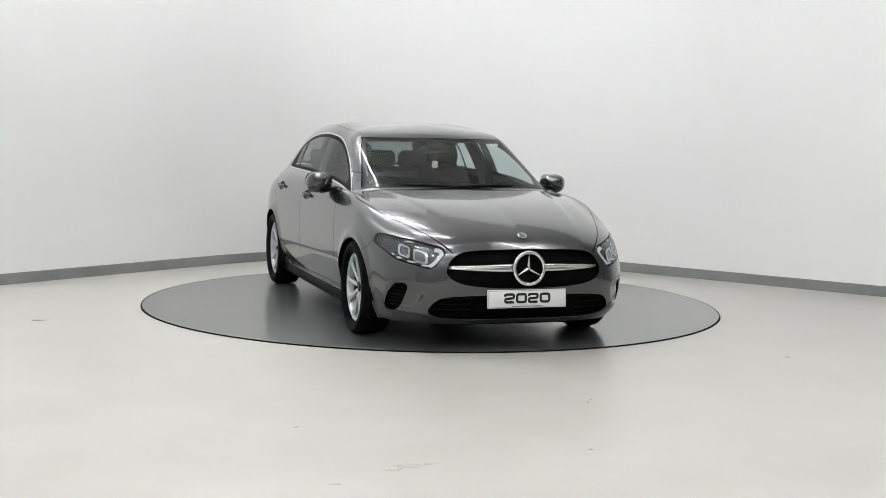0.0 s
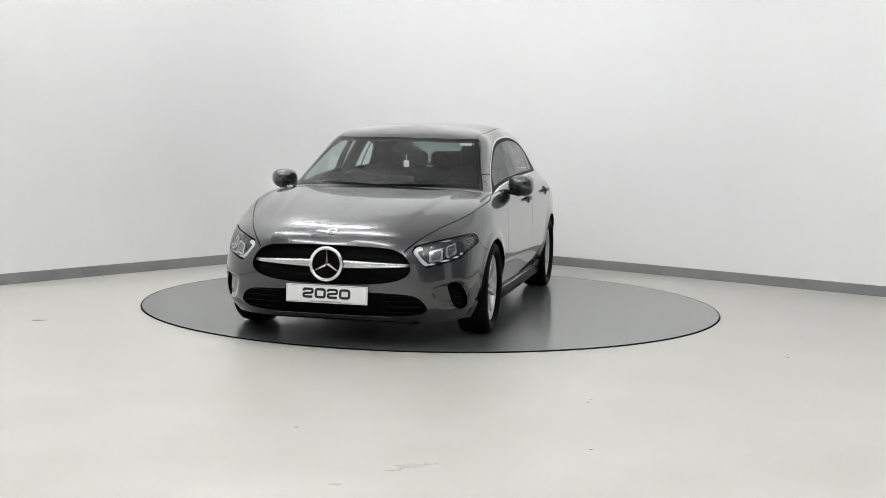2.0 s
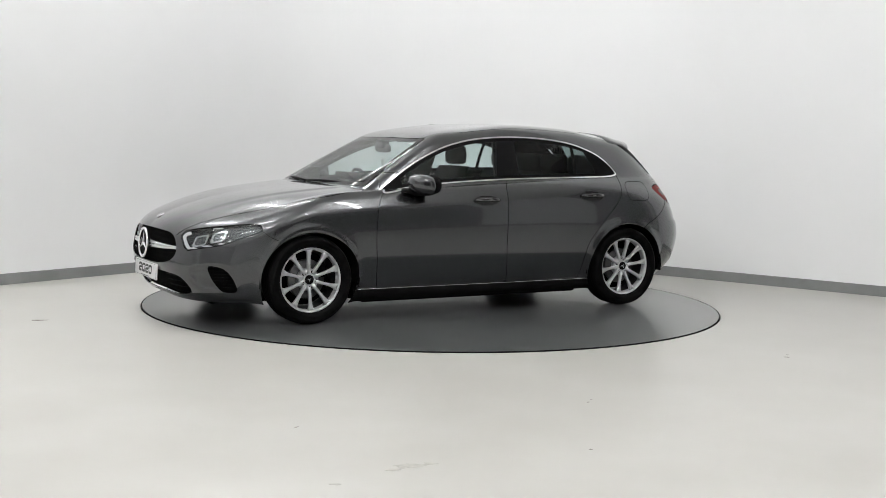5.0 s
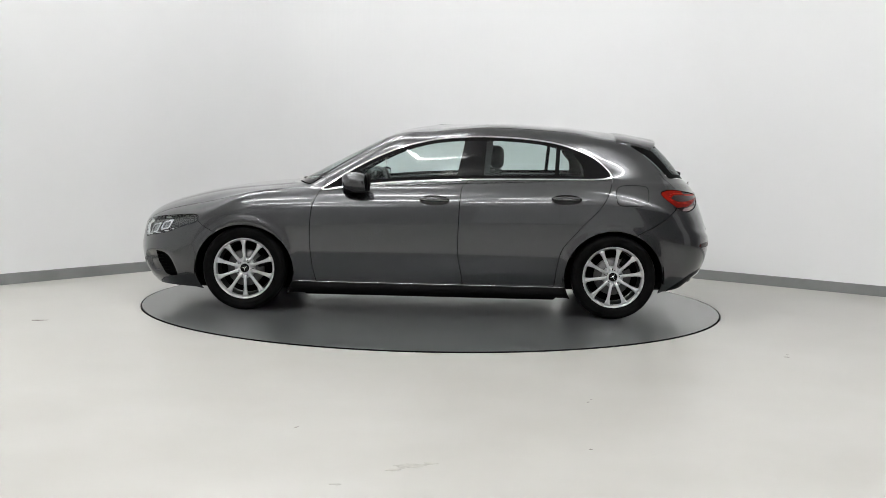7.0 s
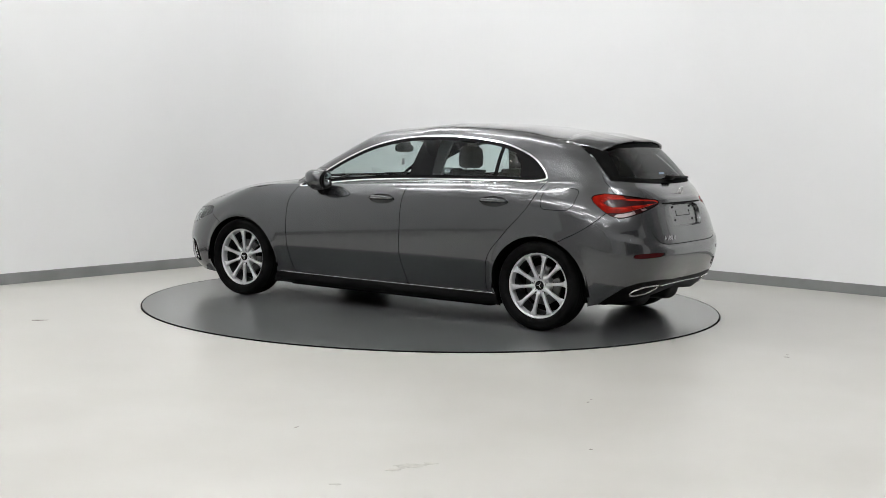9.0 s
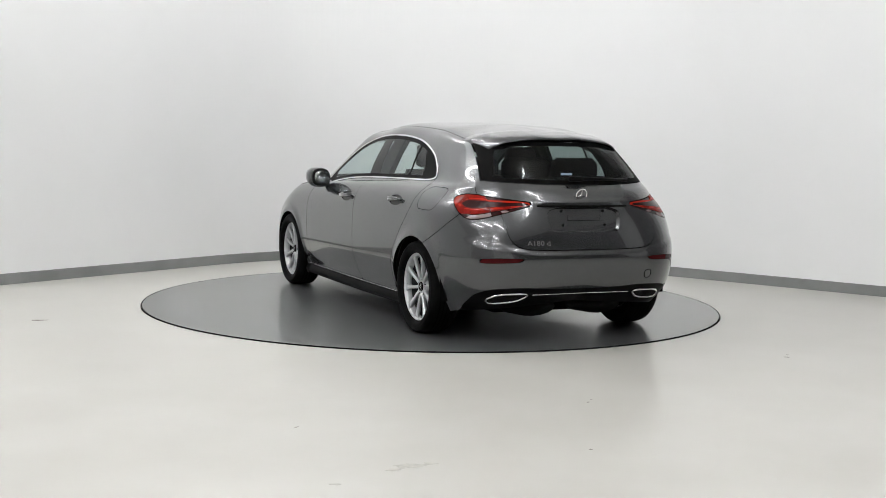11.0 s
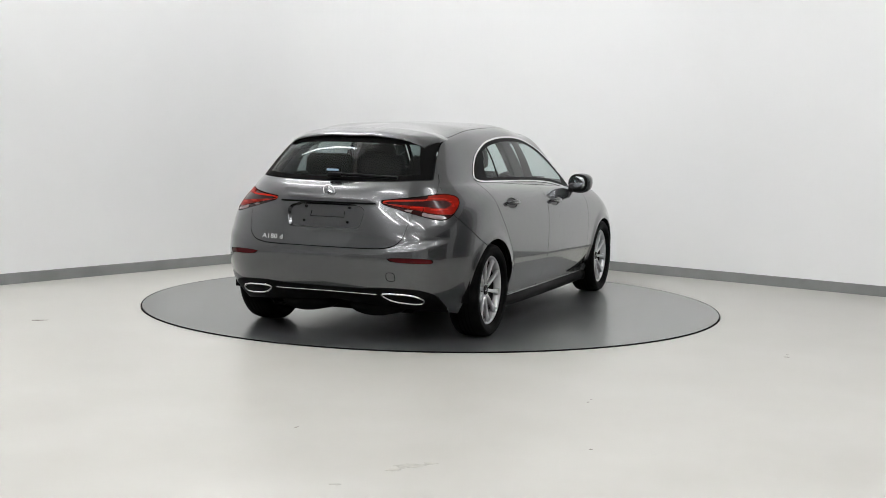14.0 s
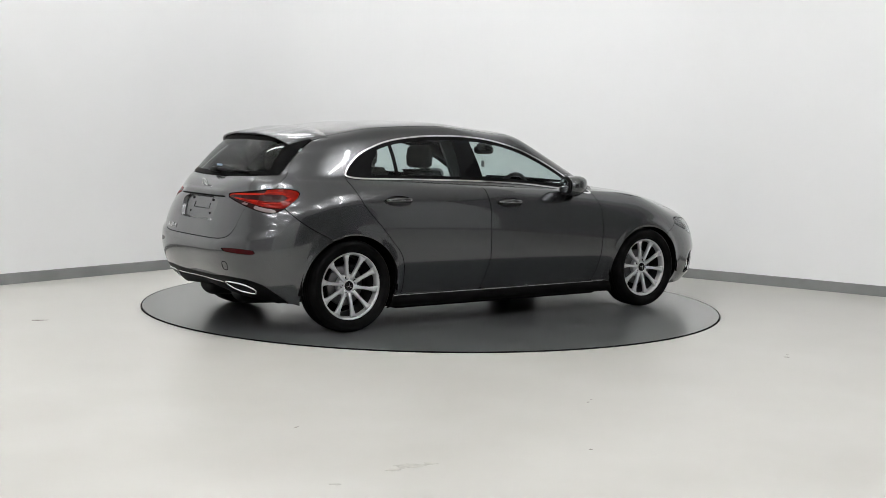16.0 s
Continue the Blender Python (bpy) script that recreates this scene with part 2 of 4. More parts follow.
def turntable():
    t = tagged(empty("turntable"), "round grey rubber-topped car turntable set flush in the floor", "turntable")
    m = 160
    bm = bmesh.new()
    rings = []
    for r, z in ((0.02, 0.0072), (DISC_R * 0.5, 0.0072), (DISC_R - 0.008, 0.0072), (DISC_R - 0.006, 0.006), (DISC_R - 0.006, -0.06)):
        rings.append([bm.verts.new((r * math.cos(2 * math.pi * i / m), r * math.sin(2 * math.pi * i / m), z)) for i in range(m)])
    for a, b in zip(rings, rings[1:]):
        for i in range(m):
            bm.faces.new((a[i], a[(i + 1) % m], b[(i + 1) % m], b[i]))
    bm.faces.new(rings[0][::-1])
    part("deck", bm, M_DISC, t, smooth=False)
    ringed = lathe([(DISC_R - .0055, .0065), (DISC_R - .001, .0080), (DISC_R + .002, .006), (DISC_R + .002, -.05), (DISC_R - .0055, -.05)], 160)
    edge = part("edge_strip", ringed, M_GAP, t, "black rubber edge strip", smooth=False)
    edge.matrix_basis = Matrix.Rotation(math.pi / 2, 4, "X")
    return t


disc = turntable()


def ceiling_lights():
    first = None
    spots = [(x, y) for x in (-3.0, -1.0) for y in (-6.6, -3.6, -0.6)] + [(1.0, -7.2), (2.7, -3.0), (-1.7, 1.5), (3.2, -5.6), (4.4, -4.4), (-2.6, -10.4), (0.4, -10.4)]
    for x, y in spots:
        if first is None:
            first = tagged(empty("ceiling_light"), "slim white linear tube light under the ceiling", "ceiling light", group="ceiling tube lights")
            bm = bmesh.new()
            box(bm, -0.02, 0.02, -1.0, 1.0, 0.0, 0.2, 0.006)
            part("housing", bm, M_CEIL, first)
            bm = bmesh.new()
            bmesh.ops.create_cone(bm, segments=16, radius1=0.048, radius2=0.048, depth=1.9, matrix=Matrix.Translation((0, 0, -0.02)) @ Matrix.Rotation(math.pi / 2, 4, "X"), cap_ends=True)
            part("tube", bm, M_TUBE, first, "glowing white tube")
            first.matrix_basis = pose(x, y, 5.0, 0, 0, 52)
        else:
            copy_thing(first, pose(x, y, 5.0, 0, 0, 52))


ceiling_lights()


# ---- the car ----
def spline(knots, values, x):
    """Smooth interpolation through (knots, values), monotone between knots."""
    k, v = np.asarray(knots, float), np.asarray(values, float)
    h, d = np.diff(k), np.diff(v) / np.diff(k)
    m = np.zeros(len(k))
    m[0], m[-1] = d[0], d[-1]
    for i in range(1, len(k) - 1):
        if d[i - 1] * d[i] > 0:
            w1, w2 = 2 * h[i] + h[i - 1], h[i] + 2 * h[i - 1]
            m[i] = (w1 + w2) / (w1 / d[i - 1] + w2 / d[i])
    x = np.clip(np.asarray(x, float), k[0], k[-1])
    i = np.clip(np.searchsorted(k, x, side="right") - 1, 0, len(k) - 2)
    t = (x - k[i]) / h[i]
    return (v[i] * (2 * t ** 3 - 3 * t ** 2 + 1) + h[i] * m[i] * (t ** 3 - 2 * t ** 2 + t)
            + v[i + 1] * (3 * t ** 2 - 2 * t ** 3) + h[i] * m[i + 1] * (t ** 3 - t ** 2))


NF, NS, NR = 84, 120, 80            # columns round the nose, along the side, round the tail
COLS = NF + NS + NR + 1


def outline_curve(w, xf, cf, nf, xr, cr, nr, zs, bow=0.0):
    """Half an outline of the car seen from above, from the nose's middle round the side to the tail's middle.
    zs: heights at the nose, the nose's corner, the side's two ends and middle, the tail's corner, the tail."""
    def end(x0, c, n):
        t = np.linspace(0, math.pi / 2, 400)
        x, y = c + (x0 - c) * np.cos(t) ** (2 / n), w * np.sin(t) ** (2 / n)
        s = np.concatenate([[0], np.cumsum(np.hypot(np.diff(x), np.diff(y)))])
        return x, y, s / s[-1]
    fx, fy, fs = end(xf, cf, nf)
    rx, ry, rs = end(xr, cr, nr)
    u = np.linspace(0, 1, NF + 1)
    xs = [np.interp(u, fs, fx)[:-1], np.linspace(cf, cr, NS + 1)[:-1], np.interp(np.linspace(0, 1, NR + 1), rs, rx)[::-1]]
    ys = [np.interp(u, fs, fy)[:-1], np.full(NS, w), np.interp(np.linspace(0, 1, NR + 1), rs, ry)[::-1]]
    x, y = np.concatenate(xs), np.concatenate(ys)
    y = y * (1 - bow * (x + 0.2) ** 2)
    y[0] = y[-1] = 0
    k = [0, NF * 0.62, NF, NF + NS / 2, NF + NS, NF + NS + NR * 0.38, COLS - 1]
    z = spline(k, zs, np.arange(COLS))
    return np.stack([x, y, z], 1)


STEPS = (6, 10, 9, 8, 7, 10, 14, 16, 16, 5, 8, 8)
CREASE = sum(STEPS[:7])             # the row at the foot of the glass
SPLIT_LOW, SPLIT_HIGH = CREASE + 1.0, CREASE + 31.5


def body_grid():
    """The whole outer skin's half: curves from the sill up to the roof's spine, and smooth rows between them."""
    L = [
        outline_curve(.815, 2.140, 1.30, 3.8, -1.960, -1.25, 4.0, (.170, .160, .14, .14, .15, .205, .27), .008),
        outline_curve(.868, 2.212, 1.30, 3.9, -2.080, -1.25, 4.1, (.25, .25, .23, .22, .24, .32, .36), .006),
        outline_curve(.893, 2.264, 1.30, 3.5, -2.125, -1.25, 4.0, (.40, .40, .42, .42, .44, .48, .50), .006),
        outline_curve(.900, 2.272, 1.30, 3.0, -2.118, -1.25, 3.8, (.545, .56, .64, .66, .70, .66, .64), .006),
        outline_curve(.888, 2.235, 1.30, 2.7, -2.070, -1.25, 3.4, (.650, .682, .790, .84, .88, .84, .80), .008),
        outline_curve(.838, 2.140, 1.25, 2.45, -2.030, -1.15, 3.2, (.730, .770, .886, .927, .965, .945, .93), .016),
        outline_curve(.799, 1.700, 1.00, 2.9, -1.984, -1.15, 3.6, (.862, .874, .918, .964, .998, .995, .985), .023),
        outline_curve(.768, 1.040, 0.74, 3.6, -1.938, -1.15, 4.0, (.950, .945, .915, .99, 1.025, 1.03, 1.025), .030),
        outline_curve(.706, 0.705, 0.43, 3.7, -1.815, -1.10, 3.8, (1.14, 1.125, 1.08, 1.17, 1.18, 1.16, 1.155), .030),
        outline_curve(.604, 0.365, 0.16, 4.0, -1.700, -1.00, 3.6, (1.306, 1.302, 1.302, 1.356, 1.334, 1.294, 1.302), .030),
        outline_curve(.544, 0.295, 0.11, 3.8, -1.650, -1.00, 3.2, (1.342, 1.340, 1.352, 1.404, 1.380, 1.332, 1.333), .030),
        outline_curve(.270, 0.140, -0.10, 2.8, -1.350, -1.00, 2.6, (1.386, 1.388, 1.394, 1.423, 1.407, 1.384, 1.371), .030),
        outline_curve(.000, -0.050, -0.20, 2.4, -1.100, -0.95, 2.5, (1.412, 1.413, 1.415, 1.428, 1.417, 1.410, 1.402), .0),
    ]
    rows = np.stack(L)                                 # lines, columns, xyz
    col = np.arange(COLS)
    sharp = (1 - np.clip((col - NF) / 20, 0, 1))[:, None]
    # the panes of nose and tail run straight, with a slight bulge
    front = (1 - np.clip((col - NF * .85) / (NF * .35), 0, 1))[:, None]
    rear = np.clip((col - (COLS - NR * 1.1)) / (NR * .3), 0, 1)[:, None]
    mid = (rows[7] + rows[9]) / 2
    rows[8] = rows[8] * (1 - front - rear) + front * (mid + (.004, 0, .003)) + rear * (mid + (-.012, 0, .006))
    steps = STEPS
    out = []
    n = len(L)
    for k in range(n - 1):
        p1, p2 = rows[k], rows[k + 1]
        p0 = rows[k - 1] if k else 2 * p1 - p2
        p3 = rows[k + 2] if k + 2 < n else 2 * p2 - p1
        if k == 6:
            p3 = sharp * (2 * p2 - p1) + (1 - sharp) * p3     # a crease at the foot of the windscreen
        if k == 7:
            p0 = sharp * (2 * p1 - p2) + (1 - sharp) * p0
        d0, d1, d2 = (np.linalg.norm(b - a, axis=1, keepdims=True) ** 0.5 + 1e-6 for a, b in ((p0, p1), (p1, p2), (p2, p3)))
        m1 = d1 * ((p1 - p0) / d0 - (p2 - p0) / (d0 + d1) + (p2 - p1) / d1)
        m2 = d1 * ((p2 - p1) / d1 - (p3 - p1) / (d1 + d2) + (p3 - p2) / d2)
        for j in range(steps[k] + (k == n - 2)):
            t = j / steps[k]
            out.append(p1 * (2 * t ** 3 - 3 * t ** 2 + 1) + m1 * (t ** 3 - 2 * t ** 2 + t) + p2 * (3 * t ** 2 - 2 * t ** 3) + m2 * (t ** 3 - t ** 2))
    return np.stack(out)


car = tagged(empty("car"), "dark grey metallic five-door hatchback standing on the turntable", "car")
WHEEL_X, WHEEL_Z = 1.364, 0.3125
ARCH_F, ARCH_R = (0.366, 0.328), (0.362, 0.342)     # half width, height over the hub


def smooth_outline(pts, rounds=2):
    """A closed outline with its corners cut round."""
    p = np.asarray(pts, float)
    for _ in range(rounds):
        q = np.roll(p, -1, axis=0)
        p = np.stack([p * 0.78 + q * 0.22, p * 0.22 + q * 0.78], 1).reshape(-1, 2)
    return p


def inside(a, b, pts, rounds=2):
    """Signed distance of the points (a, b) from a closed outline, negative inside."""
    p = smooth_outline(pts, rounds)
    q = np.roll(p, -1, axis=0)
    d2 = np.full(len(a), 1e9)
    odd = np.zeros(len(a), bool)
    for (x1, y1), (x2, y2) in zip(p, q):
        ex, ey = x2 - x1, y2 - y1
        t = np.clip(((a - x1) * ex + (b - y1) * ey) / (ex * ex + ey * ey + 1e-12), 0, 1)
        d2 = np.minimum(d2, (a - x1 - t * ex) ** 2 + (b - y1 - t * ey) ** 2)
        hit = ((y1 > b) != (y2 > b)) & (a < (x2 - x1) * (b - y1) / (y2 - y1 + 1e-12) + x1)
        odd ^= hit
    return np.where(odd, -1, 1) * np.sqrt(d2)


def girth(g):
    """The run round the car of each column, in metres from the nose's middle: 1.524 at the front corner's end, 4.074 at the rear one's start."""
    ref = g[25]
    run = np.concatenate([[0], np.cumsum(np.hypot(np.diff(ref[:, 0]), np.diff(ref[:, 1])))])
    return np.interp(run, run[[0, NF, NF + NS, COLS - 1]], (0, 1.524, 4.074, 5.556))


class Skin:
    """Half of the outer skin. Each vertex: x, y, z, the run u round the car, the normal, the row."""

    def __init__(self):
        g = body_grid()
        keep = (1 - np.clip((np.arange(COLS) - NF) / 20, 0, 1))[:, None]
        for _ in range(14):                             # fair the surface, keeping the crease at the foot of the windscreen
            f = g.copy()
            f[1:-1] = (g[:-2] + 2 * g[1:-1] + g[2:]) / 4
            f[CREASE] = keep * g[CREASE] + (1 - keep) * f[CREASE]
            f[-1] = g[-1]
            f[:, 1:-1] = (f[:, :-2] + 2 * f[:, 1:-1] + f[:, 2:]) / 4
            g = f
            g[:, 0, 1] = g[:, -1, 1] = 0
        g[-1, :, 1] = 0
        g = self.sculpt(g)
        self.grid = g
        dr, dc = np.gradient(g, axis=0), np.gradient(g, axis=1)
        nrm = np.cross(dc, dr)
        nrm /= np.linalg.norm(nrm, axis=2, keepdims=True) + 1e-9
        nrm[:, 0, 1] = nrm[:, -1, 1] = 0
        nrm[-1] = (0, 0, 1)
        u = girth(g)
        rows = np.broadcast_to(np.arange(len(g))[:, None], g.shape[:2])
        self.v = np.concatenate([g, np.broadcast_to(u, g.shape[:2])[..., None], nrm, rows[..., None]], 2).reshape(-1, 8)
        self.faces = [(r * COLS + c, r * COLS + c + 1, (r + 1) * COLS + c + 1, (r + 1) * COLS + c) for r in range(len(g) - 1) for c in range(COLS - 1)]

    @staticmethod
    def sculpt(g):
        """Creases and hollows: bonnet dome, tucked doors, arch lips, air channels in the bumper, plate recess."""
        dr, dc = np.gradient(g, axis=0), np.gradient(g, axis=1)
        nrm = np.cross(dc, dr)
        nrm /= np.linalg.norm(nrm, axis=2, keepdims=True) + 1e-9
        nrm[:, 0, 1] = nrm[:, -1, 1] = 0
        run = girth(g)
        x, y, z = g[..., 0].ravel(), g[..., 1].ravel(), g[..., 2].ravel()
        u = np.broadcast_to(run, g.shape[:2]).ravel()
        row = np.broadcast_to(np.arange(len(g))[:, None], g.shape[:2]).ravel()

        def ramp(d, w):
            t = np.clip(d / w, 0, 1)
            return t * t * (3 - 2 * t)
        low = row < CREASE
        side = low & (y > .42)
        out = np.zeros(len(x))
        # doors drawn in below a line
        t = np.maximum(0, .445 - z)
        out -= np.where(side & (np.abs(x) < 1.1), .21 * t * ramp(1.08 - np.abs(x), .12) * ramp(z - .17, .05), 0)
        # arch lips
        for wx in (WHEEL_X, -WHEEL_X):
            r = np.hypot(x - wx, z - WHEEL_Z)
            out += np.where(side, .011 * np.exp(-((r - .352) / .030) ** 2), 0)
        # dome of the bonnet
        edge = np.interp(x, (.95, 1.6, 2.15), (.60, .50, .40)) - y
        out += np.where(low & (z > .64) & (x > .85), .007 * ramp(edge + .03, .06) * ramp(2.2 - x, .55) * ramp(x - .9, .15), 0)
        # air channels beside the lower intake
        d = inside(u, z, [(.60, .398), (.74, .43), (.90, .425), (.965, .27), (.83, .238), (.68, .245)], 2)
        out -= np.where(low & (x > 1.5), .020 * ramp(-d, .035), 0)
        # shoulder of the rear bumper under the tailgate
        crest = np.interp(u, (4.6, 4.95, 5.2, 5.6), (.69, .635, .592, .588))
        out += np.where(low & (x < -1.5), .013 * ramp(crest + .02 - z, .032) * np.clip((z - .40) / .15, 0, 1) * ramp(u - 4.6, .3), 0)
        # ledge above the plate
        out += np.where(low & (x < -1.6) & (u > 5.15), .010 * np.exp(-((z - .915) / .018) ** 2) * ramp(u - 5.15, .12), 0)
        return g + nrm * out.reshape(g.shape[:2])[..., None]

    def biggest(self, faces):
        """The largest connected piece of faces."""
        link = {}
        for k, f in enumerate(faces):
            for i in f:
                link.setdefault(i, []).append(k)
        seen, best = set(), []
        for k in range(len(faces)):
            if k in seen:
                continue
            stack, piece = [k], []
            seen.add(k)
            while stack:
                q = stack.pop()
                piece.append(faces[q])
                for i in faces[q]:
                    for n in link[i]:
                        if n not in seen:
                            seen.add(n)
                            stack.append(n)
            if len(piece) > len(best):
                best = piece
        return best

    def split(self, faces, fn):
        """Cuts faces along fn = 0; gives those with fn < 0 and the others."""
        d = fn(self.v)
        d = np.where(np.abs(d) < 1e-5, 1e-5, d)
        sign = (d < 0).tolist()
        low, high, extra, cache = [], [], [], {}
        n0 = len(self.v)

        def cross(i, j):
            key = (i, j) if i < j else (j, i)
            if key not in cache:
                a, b = key
                t = d[a] / (d[a] - d[b])
                extra.append(self.v[a] * (1 - t) + self.v[b] * t)
                cache[key] = n0 + len(extra) - 1
            return cache[key]
        for f in faces:
            s = [sign[i] for i in f]
            if all(s):
                low.append(f)
            elif not any(s):
                high.append(f)
            else:
                a, b = [], []
                for k in range(len(f)):
                    i, j = f[k], f[(k + 1) % len(f)]
                    (a if sign[i] else b).append(i)
                    if sign[i] != sign[j]:
                        c = cross(i, j)
                        a.append(c)
                        b.append(c)
                if len(a) > 2:
                    low.append(tuple(a))
                if len(b) > 2:
                    high.append(tuple(b))
        if extra:
            self.v = np.concatenate([self.v, np.array(extra)])
        return low, high

    def take(self, faces, fn, gap=0.0024):
        """The piece inside fn and what is left outside, with an open joint between them."""
        low, rest = self.split(faces, lambda v: fn(v) + gap)
        if gap:
            _, rest = self.split(rest, lambda v: fn(v) - gap)
        return low, rest

    def panel(self, name, faces, mat, parent, label="", sides=(1, -1), lift=0.0, rim=0.005):
        """One sheet-metal or glass piece from faces, with turned-in edges. sides (1, -1): both halves in one mesh."""
        used = sorted({i for f in faces for i in f})
        where = {i: k for k, i in enumerate(used)}
        pos = self.v[used, :3] + self.v[used, 4:7] * lift
        nrm = self.v[used, 4:7]
        verts, out = [], []
        for side in sides:
            base = len(verts)
            m = np.array([1, side, 1])
            verts += list(pos * m)
            idx = [[base + where[i] for i in f] for f in faces]
            if len(sides) == 2 and side == -1:          # the two halves meet in the middle
                mid = {base + k: k for k in range(len(used)) if abs(pos[k][1]) < 1e-5}
                idx = [[mid.get(i, i) for i in f] for f in idx]
            if side == -1:
                idx = [f[::-1] for f in idx]
            out += idx
            if rim:
                edge = {}
                for f in faces:
                    for a, b in zip(f, f[1:] + f[:1]):
                        edge[(a, b)] = edge.get((a, b), 0) + 1
                border = [e for e in edge if (e[1], e[0]) not in edge and not (abs(self.v[e[0], 1]) < 1e-5 and abs(self.v[e[1], 1]) < 1e-5)]
                top, bot = {}, {}
                for i in {i for e in border for i in e}:
                    top[i] = len(verts)
                    verts.append(pos[where[i]] * m)
                    bot[i] = len(verts)
                    verts.append((pos[where[i]] - nrm[where[i]] * rim) * m)
                for a, b in border:
                    q = (top[a], bot[a], bot[b], top[b])
                    out.append(q if side == 1 else q[::-1])
        return mesh_object(name, verts, out, mat, parent, label)


def line_fn(ys, xs):
    return lambda t: spline(ys, xs, t)


# outlines, in metres on the skin: (run, height) for nose and tail, (x, height) for the side
HEADLIGHT = [(.505, .636), (.59, .512), (.66, .528), (.86, .562), (.96, .606), (1.11, .652), (1.09, .70), (1.0, .702), (.712, .674)]
GRILLE = [(-.40, .630), (.0, .640), (.24, .637), (.40, .628), (.465, .60), (.500, .55), (.508, .495), (.47, .452), (.39, .422), (.25, .405), (.0, .397), (-.40, .422)]
INTAKE = [(-.48, .352), (0, .362), (.48, .352), (.56, .325), (.625, .248), (.58, .214), (.40, .198), (0, .192), (-.4, .198)]
VENT = [(.742, .426), (.855, .412), (.92, .35), (.955, .245), (.89, .236), (.83, .248), (.775, .33)]
TAIL = [(5.225, .909), (4.97, .935), (4.75, .962), (4.63, .94), (4.625, .89), (4.70, .815), (4.78, .797), (4.95, .835)]
DLO = [(.86, .885), (.60, 1.055), (.43, 1.150), (.21, 1.245), (-.05, 1.305), (-.34, 1.328), (-.66, 1.322), (-.96, 1.286), (-1.20, 1.200), (-1.325, 1.095), (-1.36, 1.018),
       (-.9, 1.012), (-.28, 1.000), (.2, .975), (.55, .938)]
HOOD = [(.80, -.70), (.86, .70), (1.0, .785), (1.234, .815), (1.46, .782), (1.703, .708), (1.96, .612), (2.12, .53), (2.225, .44), (2.262, .30), (2.275, 0), (2.262, -.30)]


RECESS = [(.285, .893), (-.285, .893), (-.255, .745), (-.235, .728), (.235, .728), (.255, .745)]   # (y, height)


def side_only(v, d):
    return np.where(v[:, 1] < 0.42, 0.5, d)


